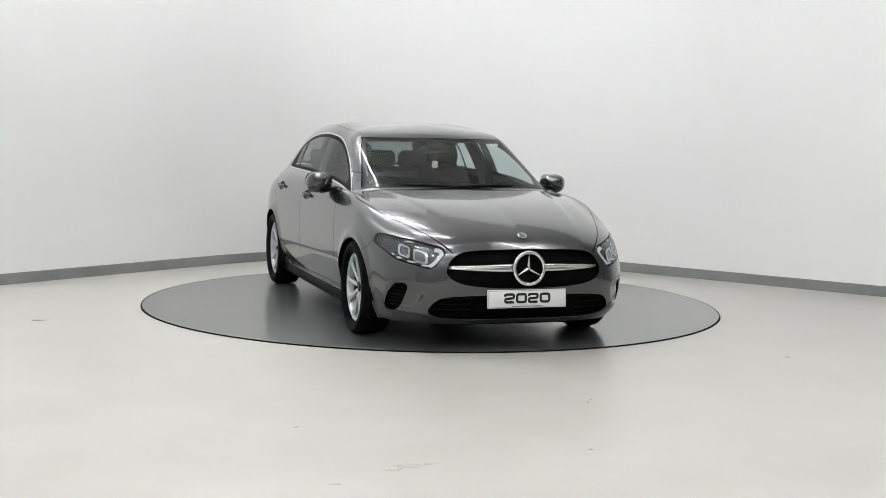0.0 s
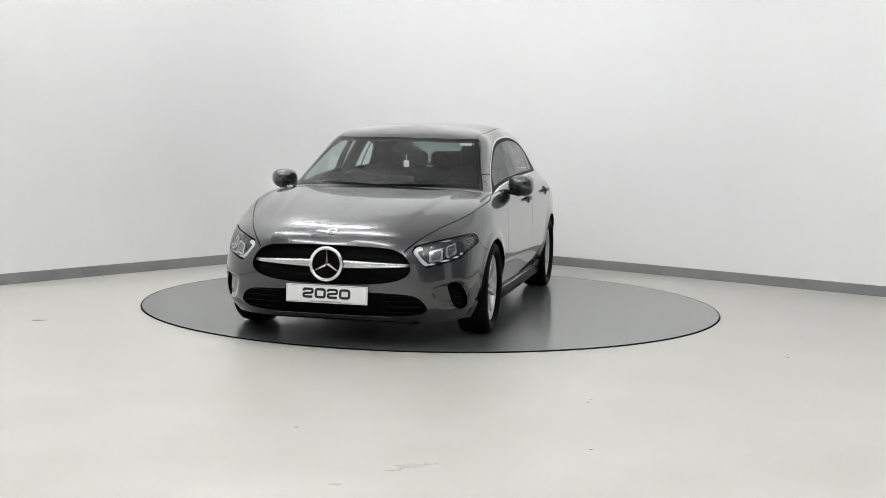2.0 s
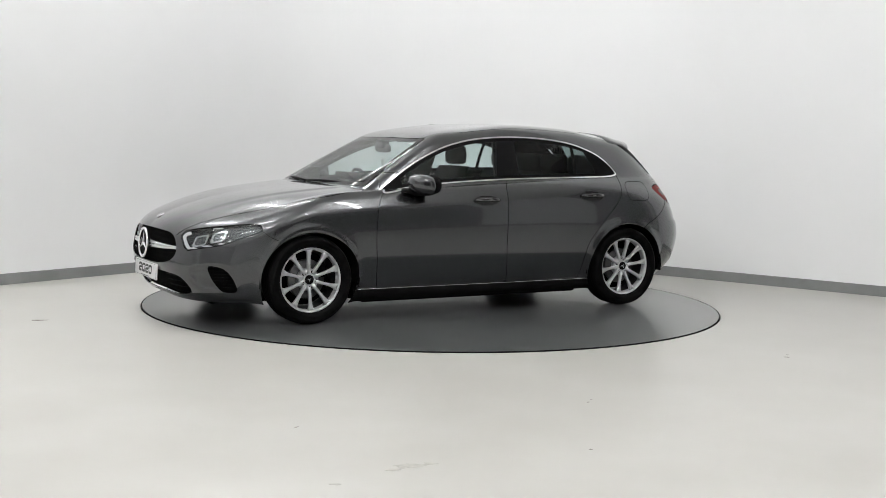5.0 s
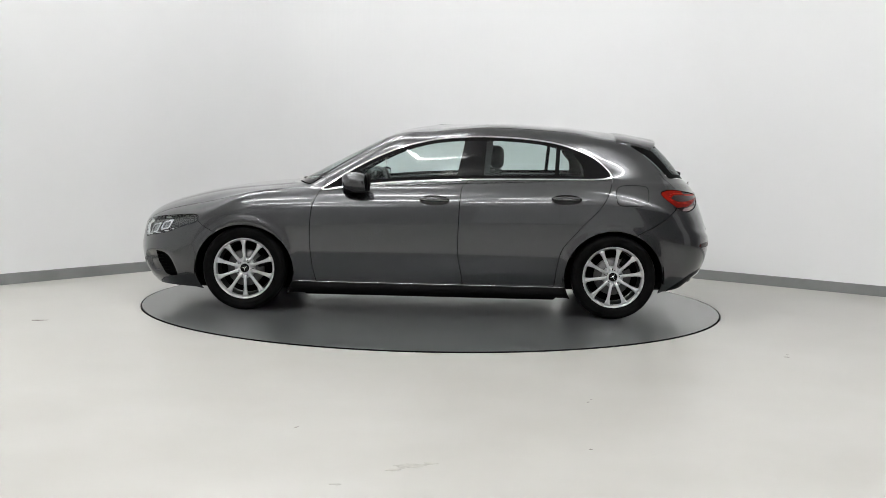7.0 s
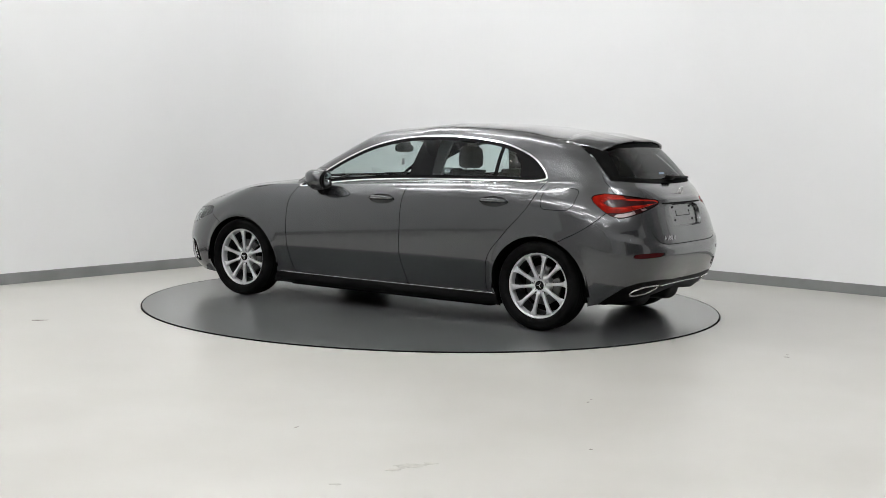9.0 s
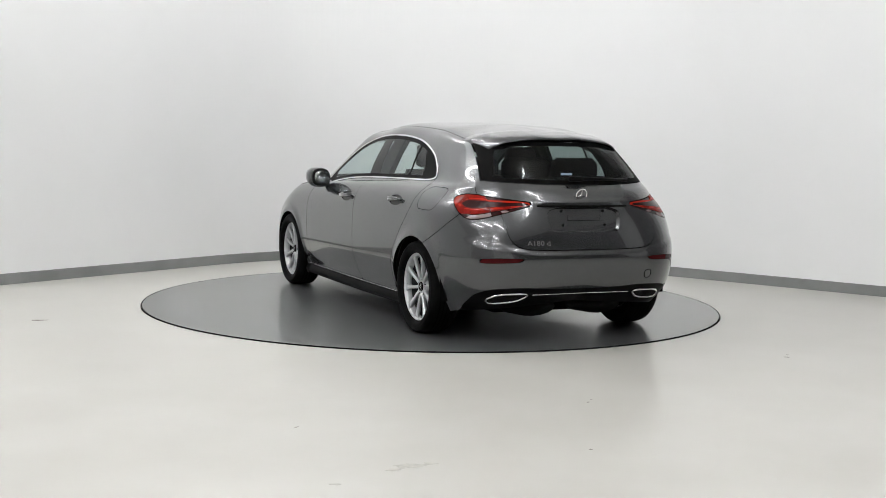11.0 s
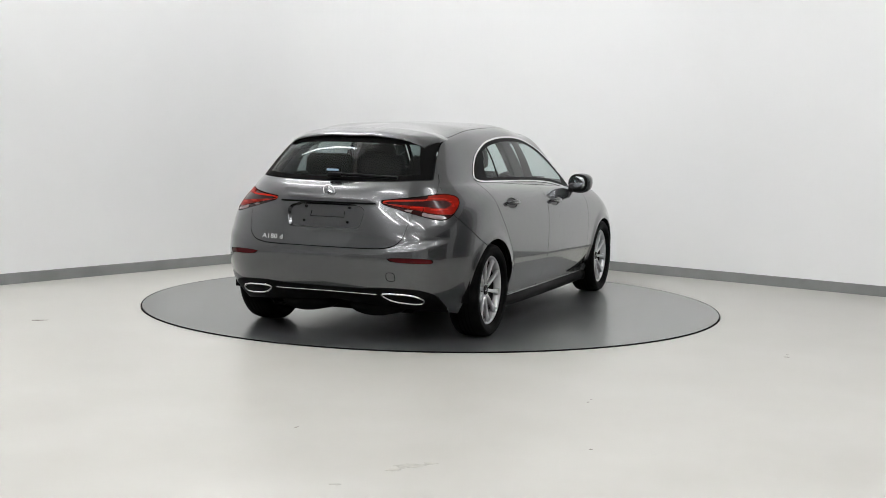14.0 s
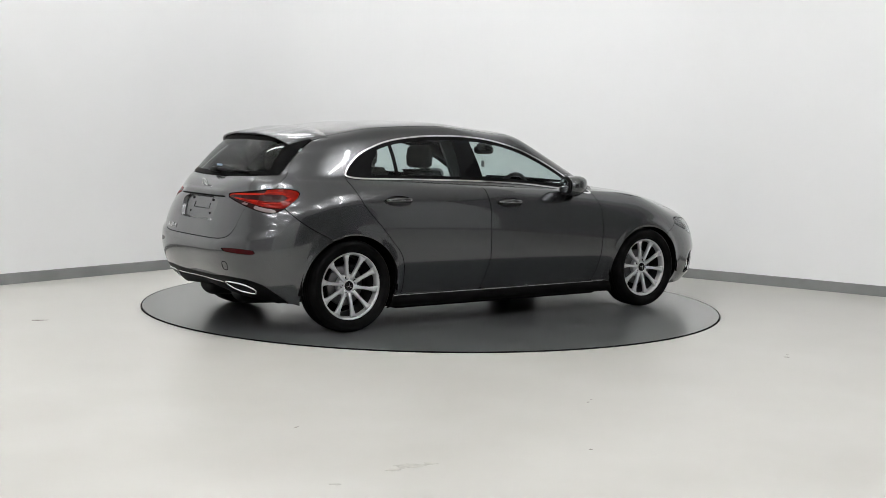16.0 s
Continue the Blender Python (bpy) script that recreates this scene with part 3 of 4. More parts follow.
def build_car():
    sk = Skin()
    rest = sk.faces
    x, y, z, u = 0, 1, 2, 3

    # wheel arches
    for wx, r in ((WHEEL_X, ARCH_F), (-WHEEL_X, ARCH_R)):
        _, rest = sk.split(rest, lambda v: side_only(v, (np.hypot((v[:, x] - wx) / r[0], (v[:, z] - WHEEL_Z) / r[1]) - 1) * .35))

    # glass house
    def windscreen(v):
        edge = np.abs(v[:, y]) - np.interp(v[:, z], (.95, 1.30), (.697, .550))
        low = (SPLIT_LOW - v[:, 7]) * 0.012
        high = (v[:, 7] - SPLIT_HIGH) * 0.012
        return np.where(v[:, x] < -0.1, 1.0, np.maximum(np.maximum(edge, low), high))

    def rear_window(v):
        edge = np.abs(v[:, y]) - np.interp(v[:, z], (1.03, 1.27), (.615, .545))
        low = (1.022 + 0.02 * (v[:, y] / 0.6) ** 2) - v[:, z]
        high = v[:, z] - (1.300 - 0.02 * (v[:, y] / 0.6) ** 2)
        return np.where(v[:, x] > -1.3, 1.0, np.maximum(np.maximum(edge, low), high))

    def dlo(v):
        return side_only(v, np.where(v[:, z] < .86, 1.0, inside(v[:, x], v[:, z], DLO, 2)))

    ws, rest = sk.take(rest, windscreen, 0.003)
    rw, rest = sk.take(rest, rear_window, 0.003)
    dl, rest = sk.take(rest, dlo, 0.0)

    # nose and tail openings
    hl, rest = sk.take(rest, lambda v: np.where((v[:, x] < 1.4) | (v[:, z] > .8), 1.0, inside(v[:, u], v[:, z], HEADLIGHT, 1)), 0.003)
    gr, rest = sk.take(rest, lambda v: np.where((v[:, x] < 1.9), 1.0, inside(v[:, u], v[:, z], GRILLE, 3)), 0)
    it, rest = sk.take(rest, lambda v: np.where((v[:, x] < 1.8), 1.0, inside(v[:, u], v[:, z], INTAKE, 3)), 0)
    vt, rest = sk.take(rest, lambda v: np.where((v[:, x] < 1.6), 1.0, inside(v[:, u], v[:, z], VENT, 2)), 0)
    tl, rest = sk.take(rest, lambda v: np.where((v[:, x] > -1.4), 1.0, inside(v[:, u], v[:, z], TAIL, 1)), 0.003)
    rf, rest = sk.take(rest, lambda v: np.where((v[:, x] > -1.4), 1.0, inside(v[:, u], v[:, z], [(4.825, .560), (4.845, .535), (4.95, .536), (5.10, .543), (5.13, .566), (4.95, .570)], 2)), 0.0008)

    # body panels
    hood, rest = sk.take(rest, lambda v: np.where((v[:, x] < .8) | (v[:, z] < .6), 1.0, inside(v[:, x], v[:, y], HOOD, 2)))
    front_gap = line_fn((.1, .211, .343, .605, .78, .876, .93), (.82, .831, .857, .877, .863, .823, .78))
    mid_gap = line_fn((.1, .247, .497, .746, .93, 1.0, 1.4), (-.26, -.252, -.215, -.22, -.233, -.282, -.42))
    rear_gap = line_fn((.1, .305, .481, .649, .874, 1.0, 1.021), (-.925, -.939, -.969, -1.094, -1.291, -1.34, -1.345))

    def door_f(v):
        d = np.maximum(v[:, x] - front_gap(v[:, z]), mid_gap(v[:, z]) - v[:, x])
        return side_only(v, np.maximum(np.maximum(d, .228 - v[:, z]), v[:, z] - 1.05))

    def door_r(v):
        d = np.maximum(v[:, x] - mid_gap(v[:, z]), rear_gap(v[:, z]) - v[:, x])
        return side_only(v, np.maximum(np.maximum(d, .228 - v[:, z]), v[:, z] - 1.05))
    df, rest = sk.take(rest, door_f)
    drr, rest = sk.take(rest, door_r)
    sill, rest = sk.take(rest, lambda v: side_only(v, np.maximum(np.abs(v[:, x]) - 1.06, v[:, z] - .222)), 0.001)
    gate_low = line_fn((4.60, 4.74, 4.80, 4.93, 4.965, 5.03, 5.10, 5.20, 5.30, 5.56), (1.06, 1.03, .96, .88, .83, .68, .632, .619, .617, .616))
    gate, rest = sk.take(rest, lambda v: np.where((v[:, x] > -1.5) | (v[:, z] > 1.08), 1.0, np.maximum(4.74 - v[:, u], gate_low(v[:, u]) - v[:, z])))
    _, gate = sk.split(gate, lambda v: np.where(v[:, x] > -1.6, 1.0, inside(v[:, y], v[:, z], RECESS, 2)))
    cap_fn = lambda v: side_only(v, inside(v[:, x], v[:, z], [(-1.365, .985), (-1.37, .845), (-1.44, .838), (-1.60, .838), (-1.615, .975), (-1.55, .988)], 2))
    dif_top = line_fn((4.40, 4.60, 4.72, 4.82, 4.95, 5.126, 5.30, 5.56), (.10, .16, .265, .340, .370, .376, .366, .36))
    diff, rest = sk.take(rest, lambda v: np.where((v[:, x] > -1.55), 1.0, v[:, z] - dif_top(v[:, u])), 0.0015)
    seam_r = line_fn((4.3, 4.398, 4.442, 4.695, 4.75), (.60, .658, .679, .842, .88))
    rbump, rest = sk.take(rest, lambda v: np.where(v[:, x] > -1.45, 1.0, v[:, z] - np.where(v[:, u] < 4.75, seam_r(v[:, u]), 2.0)))
    seam_f = line_fn((.9, 1.09, 1.169, 1.26, 1.4), (.68, .66, .613, .575, .5))
    fbump, rest = sk.take(rest, lambda v: np.where(v[:, x] < 1.55, 1.0, v[:, z] - np.where(v[:, u] > 1.05, seam_f(v[:, u]), 2.0)), 0.0015)
    roof, rest = sk.take(rest, lambda v: np.where(v[:, z] < 1.15, 1.0, np.maximum(np.abs(v[:, y]) - np.interp(v[:, x], (-1.6, -.3, .35), (.532, .560, .530)), -1.75 - v[:, x])), 0.002)

    # both halves in one mesh
    sk.panel("bonnet", hood, M_PAINT, car)
    sk.panel("roof", roof, M_PAINT, car)
    tailgate = sk.panel("tailgate", gate, M_PAINT, car)
    bumper_f = sk.panel("front_bumper", fbump, M_PAINT, car)
    bumper_r = sk.panel("rear_bumper", rbump, M_PAINT, car)
    sk.panel("diffuser", diff, M_BLACK, bumper_r, "black plastic diffuser")
    screen, border = sk.split(ws, lambda v: windscreen(v) + 0.028)
    w = sk.panel("windscreen", screen, M_GLASS, car, "clear curved windscreen", rim=0)
    sk.panel("frit", border, M_GLOSSBLACK, w, "black glass border", rim=0)
    screen, border = sk.split(rw, lambda v: np.maximum(rear_window(v) + .03, np.abs(v[:, 1]) - np.interp(v[:, 2], (1.03, 1.27), (.56, .46))))
    w = sk.panel("rear_window", screen, M_DARKGLASS, tailgate, "dark tinted rear window", rim=0)
    sk.panel("frit", border, M_MESH, w, "black window surround", rim=0)

    for side in (1, -1):
        s1 = (side,)
        made = []
        for nm, piece, hx, hz in (("front_door", df, -.04, .850), ("rear_door", drr, -1.005, .875)):
            hole, piece = sk.split(piece, lambda v, hx=hx, hz=hz: (np.hypot((v[:, 0] - hx) / .112, (v[:, 2] - hz) / .036) - 1) * .036)
            made.append(sk.panel(nm, piece, M_PAINT, car, sides=s1, rim=0.012))
            sk.panel("handle_recess", hole, M_RECESS, made[-1], "dark hollow behind the handle", sides=s1, lift=-0.012, rim=0)
        door_front, door_rear = made
        body_rest = rest
        if side == 1:
            cap, body_rest = sk.take(rest, cap_fn, 0.0016)
            sk.panel("fuel_flap", cap, M_PAINT, car, sides=s1)
        front, back = sk.split(body_rest, lambda v: 0.5 - v[:, 0])
        sk.panel("front_wing", front, M_PAINT, car, sides=s1)
        sk.panel("rear_quarter", back, M_PAINT, car, sides=s1)
        sk.panel("sill", sill, M_BLACK, car, "black sill", sides=s1)
        # window band: bright frame, black surround, panes, pillars
        frame_, field = sk.split(dl, lambda v: -dlo(v) - 0.0105)
        sk.panel("window_trim", frame_, M_CHROME, car, "bright polished window surround", sides=s1, lift=0.004)
        pane, dark = sk.split(field, lambda v: dlo(v) + 0.034)
        front_pane, rest_pane = sk.split(pane, lambda v: np.interp(v[:, 2], (1.0, 1.30), (-.190, -.255)) - v[:, 0])
        pillar, rest_pane = sk.split(rest_pane, lambda v: np.interp(v[:, 2], (1.0, 1.30), (-.395, -.41)) - v[:, 0])
        rear_pane, rest_pane = sk.split(rest_pane, lambda v: np.interp(v[:, 2], (1.0, 1.30), (-.915, -.935)) - v[:, 0])
        bar_, quarter = sk.split(rest_pane, lambda v: np.interp(v[:, 2], (1.0, 1.30), (-.945, -.965)) - v[:, 0])
        quarter, sail_r = sk.split(quarter, lambda v: np.interp(v[:, 2], (1.03, 1.12, 1.20), (-1.135, -1.125, -1.06)) - v[:, 0])
        front_pane, sail = sk.split(front_pane, lambda v: v[:, 0] - 0.60)
        sk.panel("window_pane", front_pane, M_GLASS, door_front, "clear glass", sides=s1, rim=0)
        sk.panel("window_pane", rear_pane, M_REARGLASS, door_rear, "lightly tinted glass", sides=s1, rim=0)
        sk.panel("quarter_window", quarter, M_REARGLASS, door_rear, "lightly tinted glass", sides=s1, rim=0)
        sk.panel("pillar_cover", pillar, M_GLOSSBLACK, car, "glossy black pillar cover", sides=s1, rim=0)
        sk.panel("window_seal", dark + bar_ + sail + sail_r, M_BLACK, car, "black rubber window seal", sides=s1, rim=0)
        # headlight
        lamp = sk.panel("headlight", hl, M_LENS, car, "clear headlight with bright daytime strip", sides=s1, rim=0.03)
        sk.panel("housing", hl, M_HOUSING, lamp, "dark lamp housing", sides=s1, lift=-0.028, rim=0)
        hfn = lambda v: inside(v[:, 3], v[:, 2], HEADLIGHT, 1)
        low_edge = lambda v: np.minimum(v[:, 3] - (.60 + .2 * (.64 - v[:, 2])), np.maximum(v[:, 2] - (.562 + .20 * (v[:, 3] - .62)), v[:, 3] - .90))
        strip, _ = sk.split(hl, lambda v: np.maximum(np.maximum(-hfn(v) - np.where(v[:, 3] < .62, .028, .018), hfn(v) + 0.007), low_edge(v)))
        brow, _ = sk.split(hl, lambda v: np.maximum(np.maximum(-hfn(v) - .009, hfn(v) + 0.004), np.maximum(.60 + .10 * (v[:, 3] - .5) - v[:, 2], v[:, 3] - .98)))
        sk.panel("brow_strip", sk.biggest(brow), M_DRL, lamp, "thin bright upper light guide", sides=s1, lift=-0.010, rim=0.004)
        sk.panel("daytime_strip", strip, M_DRL, lamp, "white light guide", sides=s1, lift=-0.008, rim=0.008)
        for cu, cz, r in ((.685, .588, .042), (.81, .617, .04)):
            d = lambda v, cu=cu, cz=cz, r=r: np.maximum(np.abs(v[:, 3] - cu - .25 * (v[:, 2] - cz)) * .85, np.abs(v[:, 2] - cz - .22 * (v[:, 3] - cu)) * 1.15) - r
            mod, _ = sk.split(hl, d)
            core, ring_ = sk.split(mod, lambda v: d(v) + 0.012)
            sk.panel("projector", core, M_PROJ, lamp, "clear projector lens", sides=s1, lift=-0.020, rim=0.006)
            sk.panel("bezel", ring_, M_BEZEL, lamp, "dark chrome bezel", sides=s1, lift=-0.014, rim=0.010)
        # tail light
        tfn = lambda v: inside(v[:, 3], v[:, 2], TAIL, 1)
        tail = sk.panel("tail_light", tl, M_TAILDARK, car, "red tail light with a clear lower strip", sides=s1, lift=-0.006, rim=0.0)
        lower = lambda v: v[:, 2] - (np.interp(v[:, 3], (4.62, 4.80, 5.22), (.829, .833, .907)))
        clear, red = sk.split(tl, lower)
        clear, _ = sk.split(clear, lambda v: np.maximum(tfn(v) + .004, lower(v) + .003))
        red, _ = sk.split(red, lambda v: np.maximum(tfn(v) + .003, -lower(v) + .004))
        core, red = sk.split(red, lambda v: np.maximum(np.abs(v[:, 2] - np.interp(v[:, 3], (4.68, 5.2), (.895, .903))) - np.interp(v[:, 3], (4.68, 4.74, 4.84, 4.90, 5.12, 5.16), (.0, .024, .022, .016, .008, .0)), 4.66 - v[:, 3]))
        guide, red = sk.split(red, lambda v: np.maximum(np.abs(np.abs(v[:, 2] - np.interp(v[:, 3], (4.68, 5.2), (.895, .903))) - np.interp(v[:, 3], (4.68, 4.74, 4.84, 4.90, 5.12, 5.16), (.010, .034, .032, .024, .012, .004))) - .0055, 4.665 - v[:, 3]))
        gate_u = lambda v: v[:, 3] - np.interp(v[:, 2], (.80, .96), (4.915, 4.86))
        for nm, piece, mat, lab in (("lens", red, M_RED, "red lens"), ("clear_strip", clear, M_STRIP, "ribbed clear strip")):
            for cut in (lambda v: gate_u(v) + .003, lambda v: .003 - gate_u(v)):
                one, _ = sk.split(piece, cut)
                if one:
                    sk.panel(nm, sk.biggest(one), mat, tail, lab, sides=s1, lift=0.0, rim=0.006)
        sk.panel("light_guide", guide, M_GUIDE, tail, "bright red light guides", sides=s1, lift=-0.002, rim=0.004)
        sk.panel("smoked_core", core, M_TAILDARK, tail, "smoked dark red core", sides=s1, lift=-0.001, rim=0.004)
        sk.panel("reflector", rf, M_REFL, bumper_r, "slim red reflector", sides=s1, rim=0.004, lift=-0.002)

    # inner shell behind the joints, open at the arches and the glass
    shell, _ = sk.split(sk.faces, lambda v: v[:, 7] - (CREASE - 3))
    for wx in (WHEEL_X, -WHEEL_X):
        _, shell = sk.split(shell, lambda v: side_only(v, np.hypot(v[:, x] - wx, v[:, z] - WHEEL_Z) - .378))
    sk.panel("inner_shell", shell, M_GAP, car, "black inner structure", lift=-0.032, rim=0)
    lining, _ = sk.split(roof, lambda v: np.abs(v[:, 1]) - .48)
    sk.panel("headlining", lining, M_LINING, car, "dark grey headlining", lift=-0.03, rim=0)
    return sk, tailgate, bumper_f, bumper_r


skin, tailgate, bumper_front, bumper_rear = build_car()
G = skin.grid


def nose_x(yy, zz):
    """x of the skin at the nose, for a place across and a height."""
    half = G[:CREASE, :NF + 1].reshape(-1, 3)
    d = (half[:, 1] - abs(yy)) ** 2 + (half[:, 2] - zz) ** 2
    k = np.argsort(d)[:4]
    return float(np.average(half[k, 0], weights=1 / (d[k] + 1e-6)))


def tail_x(yy, zz):
    half = G[:CREASE + 20, -NR - 1:].reshape(-1, 3)
    d = (half[:, 1] - abs(yy)) ** 2 + (half[:, 2] - zz) ** 2
    k = np.argsort(d)[:4]
    return float(np.average(half[k, 0], weights=1 / (d[k] + 1e-6)))


def side_y(xx, zz):
    half = G[:CREASE, NF // 2:NF + NS + NR // 2].reshape(-1, 3)
    d = (half[:, 0] - xx) ** 2 + (half[:, 2] - zz) ** 2
    k = np.argsort(d)[:4]
    return float(np.average(half[k, 1], weights=1 / (d[k] + 1e-6)))


def loft(rings, closed=True, caps=True):
    """A bmesh through rings of points."""
    bm = bmesh.new()
    vs = [[bm.verts.new(p) for p in r] for r in rings]
    n = len(vs[0])
    for a, b in zip(vs, vs[1:]):
        for i in range(n if closed else n - 1):
            bm.faces.new((a[i], a[(i + 1) % n], b[(i + 1) % n], b[i]))
    if caps:
        bm.faces.new(vs[0][::-1])
        bm.faces.new(vs[-1])
    return bm


def oval(cx, cy, cz, ax, rx, ry, n=16, power=2.0):
    """A ring of points round a centre, square to axis ax; power above 2 squares it off."""
    pts = []
    for i in range(n):
        t = 2 * math.pi * i / n
        a = rx * math.copysign(abs(math.cos(t)) ** (2 / power), math.cos(t))
        b = ry * math.copysign(abs(math.sin(t)) ** (2 / power), math.sin(t))
        pts.append({"x": (cx, cy + a, cz + b), "y": (cx + a, cy, cz + b), "z": (cx + a, cy + b, cz)}[ax])
    return pts


def tube(points, r, n=8):
    """A round bar along points."""
    pts = [Vector(p) for p in points]
    rings = []
    for i, p in enumerate(pts):
        d = (pts[min(i + 1, len(pts) - 1)] - pts[max(i - 1, 0)]).normalized()
        a = d.orthogonal().normalized() if abs(d.z) > .95 else d.cross(Vector((0, 0, 1))).normalized()
        b = d.cross(a)
        rings.append([p + a * (r * math.cos(2 * math.pi * k / n)) + b * (r * math.sin(2 * math.pi * k / n)) for k in range(n)])
    return loft(rings)


def disc_part(name, r, depth, m, mat, parent, label="", seg=24):
    bm = bmesh.new()
    bmesh.ops.create_cone(bm, segments=seg, radius1=r, radius2=r * .94, depth=depth, cap_ends=True, matrix=m)
    return part(name, bm, mat, parent, label, smooth=False)


# ---- wheels ----
def build_wheel():
    """A ten-spoke alloy wheel with its outer face towards +y."""
    R = 0.309
    rim = part("wheel", lathe([(.206, .030), (.207, .050), (.211, .062), (.215, .0735), (.224, .0775), (.228, .076), (.229, .070), (.222, .060), (.214, .030), (.206, .030)], 72), M_ALLOY, car, "ten-spoke silver alloy wheel")
    part("barrel", lathe([(.2055, .0295), (.196, .0), (.192, -.05), (.200, -.09), (.214, -.09), (.213, .0295), (.2055, .0295)], 64), M_BARREL, rim, "dark inner barrel")
    part("back_plate", lathe([(.03, -.07), (.19, -.07), (.19, -.075), (.03, -.075)], 40), M_GAP, rim)
    prof = [(.222, -.085), (.240, -.102), (.275, -.108), (.290, -.102), (.303, -.088), (R, -.062), (R, .062), (.303, .088), (.290, .102), (.278, .1065), (.274, .105), (.258, .107), (.240, .099), (.229, .080), (.222, .070)]
    tyre = part("tyre", lathe(prof, 80), M_TYRE, rim, "black rubber tyre")
    for gy in (-.042, -.014, .014, .042):
        part("groove", lathe([(R + .0006, gy - .004), (R + .0012, gy), (R + .0006, gy + .004)], 64), M_GAP, rim)
    spoke_mesh = None
    for k in range(10):
        if spoke_mesh is None:
            rings = []
            for r, wdt, yo, th in ((.040, .014, .048, .030), (.075, .0105, .056, .026), (.12, .0098, .060, .024), (.165, .0115, .064, .024), (.192, .0165, .068, .022), (.212, .026, .072, .016)):
                rings.append([(r, yo - th, -wdt * 1.05), (r, yo - .004, -wdt), (r, yo, -wdt * .72), (r, yo - .003, 0), (r, yo, wdt * .72), (r, yo - .004, wdt), (r, yo - th, wdt * 1.05)])
            ob = part("spoke", loft(rings), M_ALLOY, rim)
            spoke_mesh = ob.data
        else:
            ob = new("spoke", spoke_mesh)
            ob.parent = rim
        ob.matrix_basis = Matrix.Rotation(2 * math.pi * (k + .35) / 10, 4, "Y")
    part("hub", lathe([(.0, .046), (.040, .048), (.052, .044), (.070, .040), (.078, .028), (.078, -.02), (.0, -.02)], 40), M_ALLOY, rim)
    part("hub_cap", lathe([(.0, .0535), (.024, .0535), (.0262, .052), (.0285, .055), (.032, .053), (.033, .045)], 32), M_GLOSSBLACK, rim, "black hub cap with a bright ring")
    for k in range(3):
        bm = bmesh.new()
        a, b, cc, d = (bm.verts.new(q) for q in ((0.0, .0565, .0), (.006, .0545, -.0035), (.0245, .0545, 0), (.006, .0545, .0035)))
        bm.faces.new((a, b, cc))
        bm.faces.new((a, cc, d))
        part("cap_star", bm, M_CHROME, rim).matrix_basis = Matrix.Rotation(math.pi / 2 + 2 * math.pi * k / 3, 4, "Y")
    bolt = None
    for k in range(5):
        m = Matrix.Rotation(2 * math.pi * (k + .25) / 5, 4, "Y") @ Matrix.Translation((.056, .044, 0)) @ Matrix.Rotation(-math.pi / 2, 4, "X")
        if bolt is None:
            bolt = disc_part("bolt", .0125, .008, Matrix(), M_BLACK, rim, "dark wheel bolt recess", 16)
            bolt.matrix_basis = m
        else:
            ob = new("bolt", bolt.data)
            ob.parent, ob.matrix_basis = rim, m
    part("brake_disc", lathe([(.05, .0), (.135, .0), (.138, -.006), (.138, -.022), (.05, -.022)], 48), M_STEEL, rim, "steel brake disc")
    bm = loft([[(math.cos(a) * r, yo, math.sin(a) * r) for r, yo in ((.095, -.045), (.155, -.045), (.155, .012), (.095, .012))] for a in (2.6, 2.75, 2.9, 3.05, 3.2)])
    part("brake_caliper", bm, M_BLACK, rim)
    return rim


def wheels():
    first = build_wheel()
    first.matrix_basis = pose(WHEEL_X, .783, WHEEL_Z, 0, 8, 0)
    for wx, side, turn in ((-WHEEL_X, 1, 31), (WHEEL_X, -1, 17), (-WHEEL_X, -1, 50)):
        m = pose(wx, side * .783, WHEEL_Z, 0, turn, 0)
        if side == -1:
            m = pose(wx, -.783, WHEEL_Z, 0, 0, 180) @ pose(0, 0, 0, 0, turn, 0)
        copy_thing(first, m)
    for wx in (WHEEL_X, -WHEEL_X):
        for side in (1, -1):
            n = 28
            rings = [[(wx + r * math.cos(math.pi * (i / n * 1.08 - .04)), side * yy, WHEEL_Z + r * math.sin(math.pi * (i / n * 1.08 - .04))) for i in range(n + 1)] for yy, r in ((.862, .374), (.80, .376), (.50, .376))]
            bm = loft(rings, closed=False, caps=False)
            bm.faces.new([bm.verts.new(p) for p in rings[-1]])
            part("wheel_arch_liner", bm, M_GAP, car, "black wheel arch liner")


wheels()


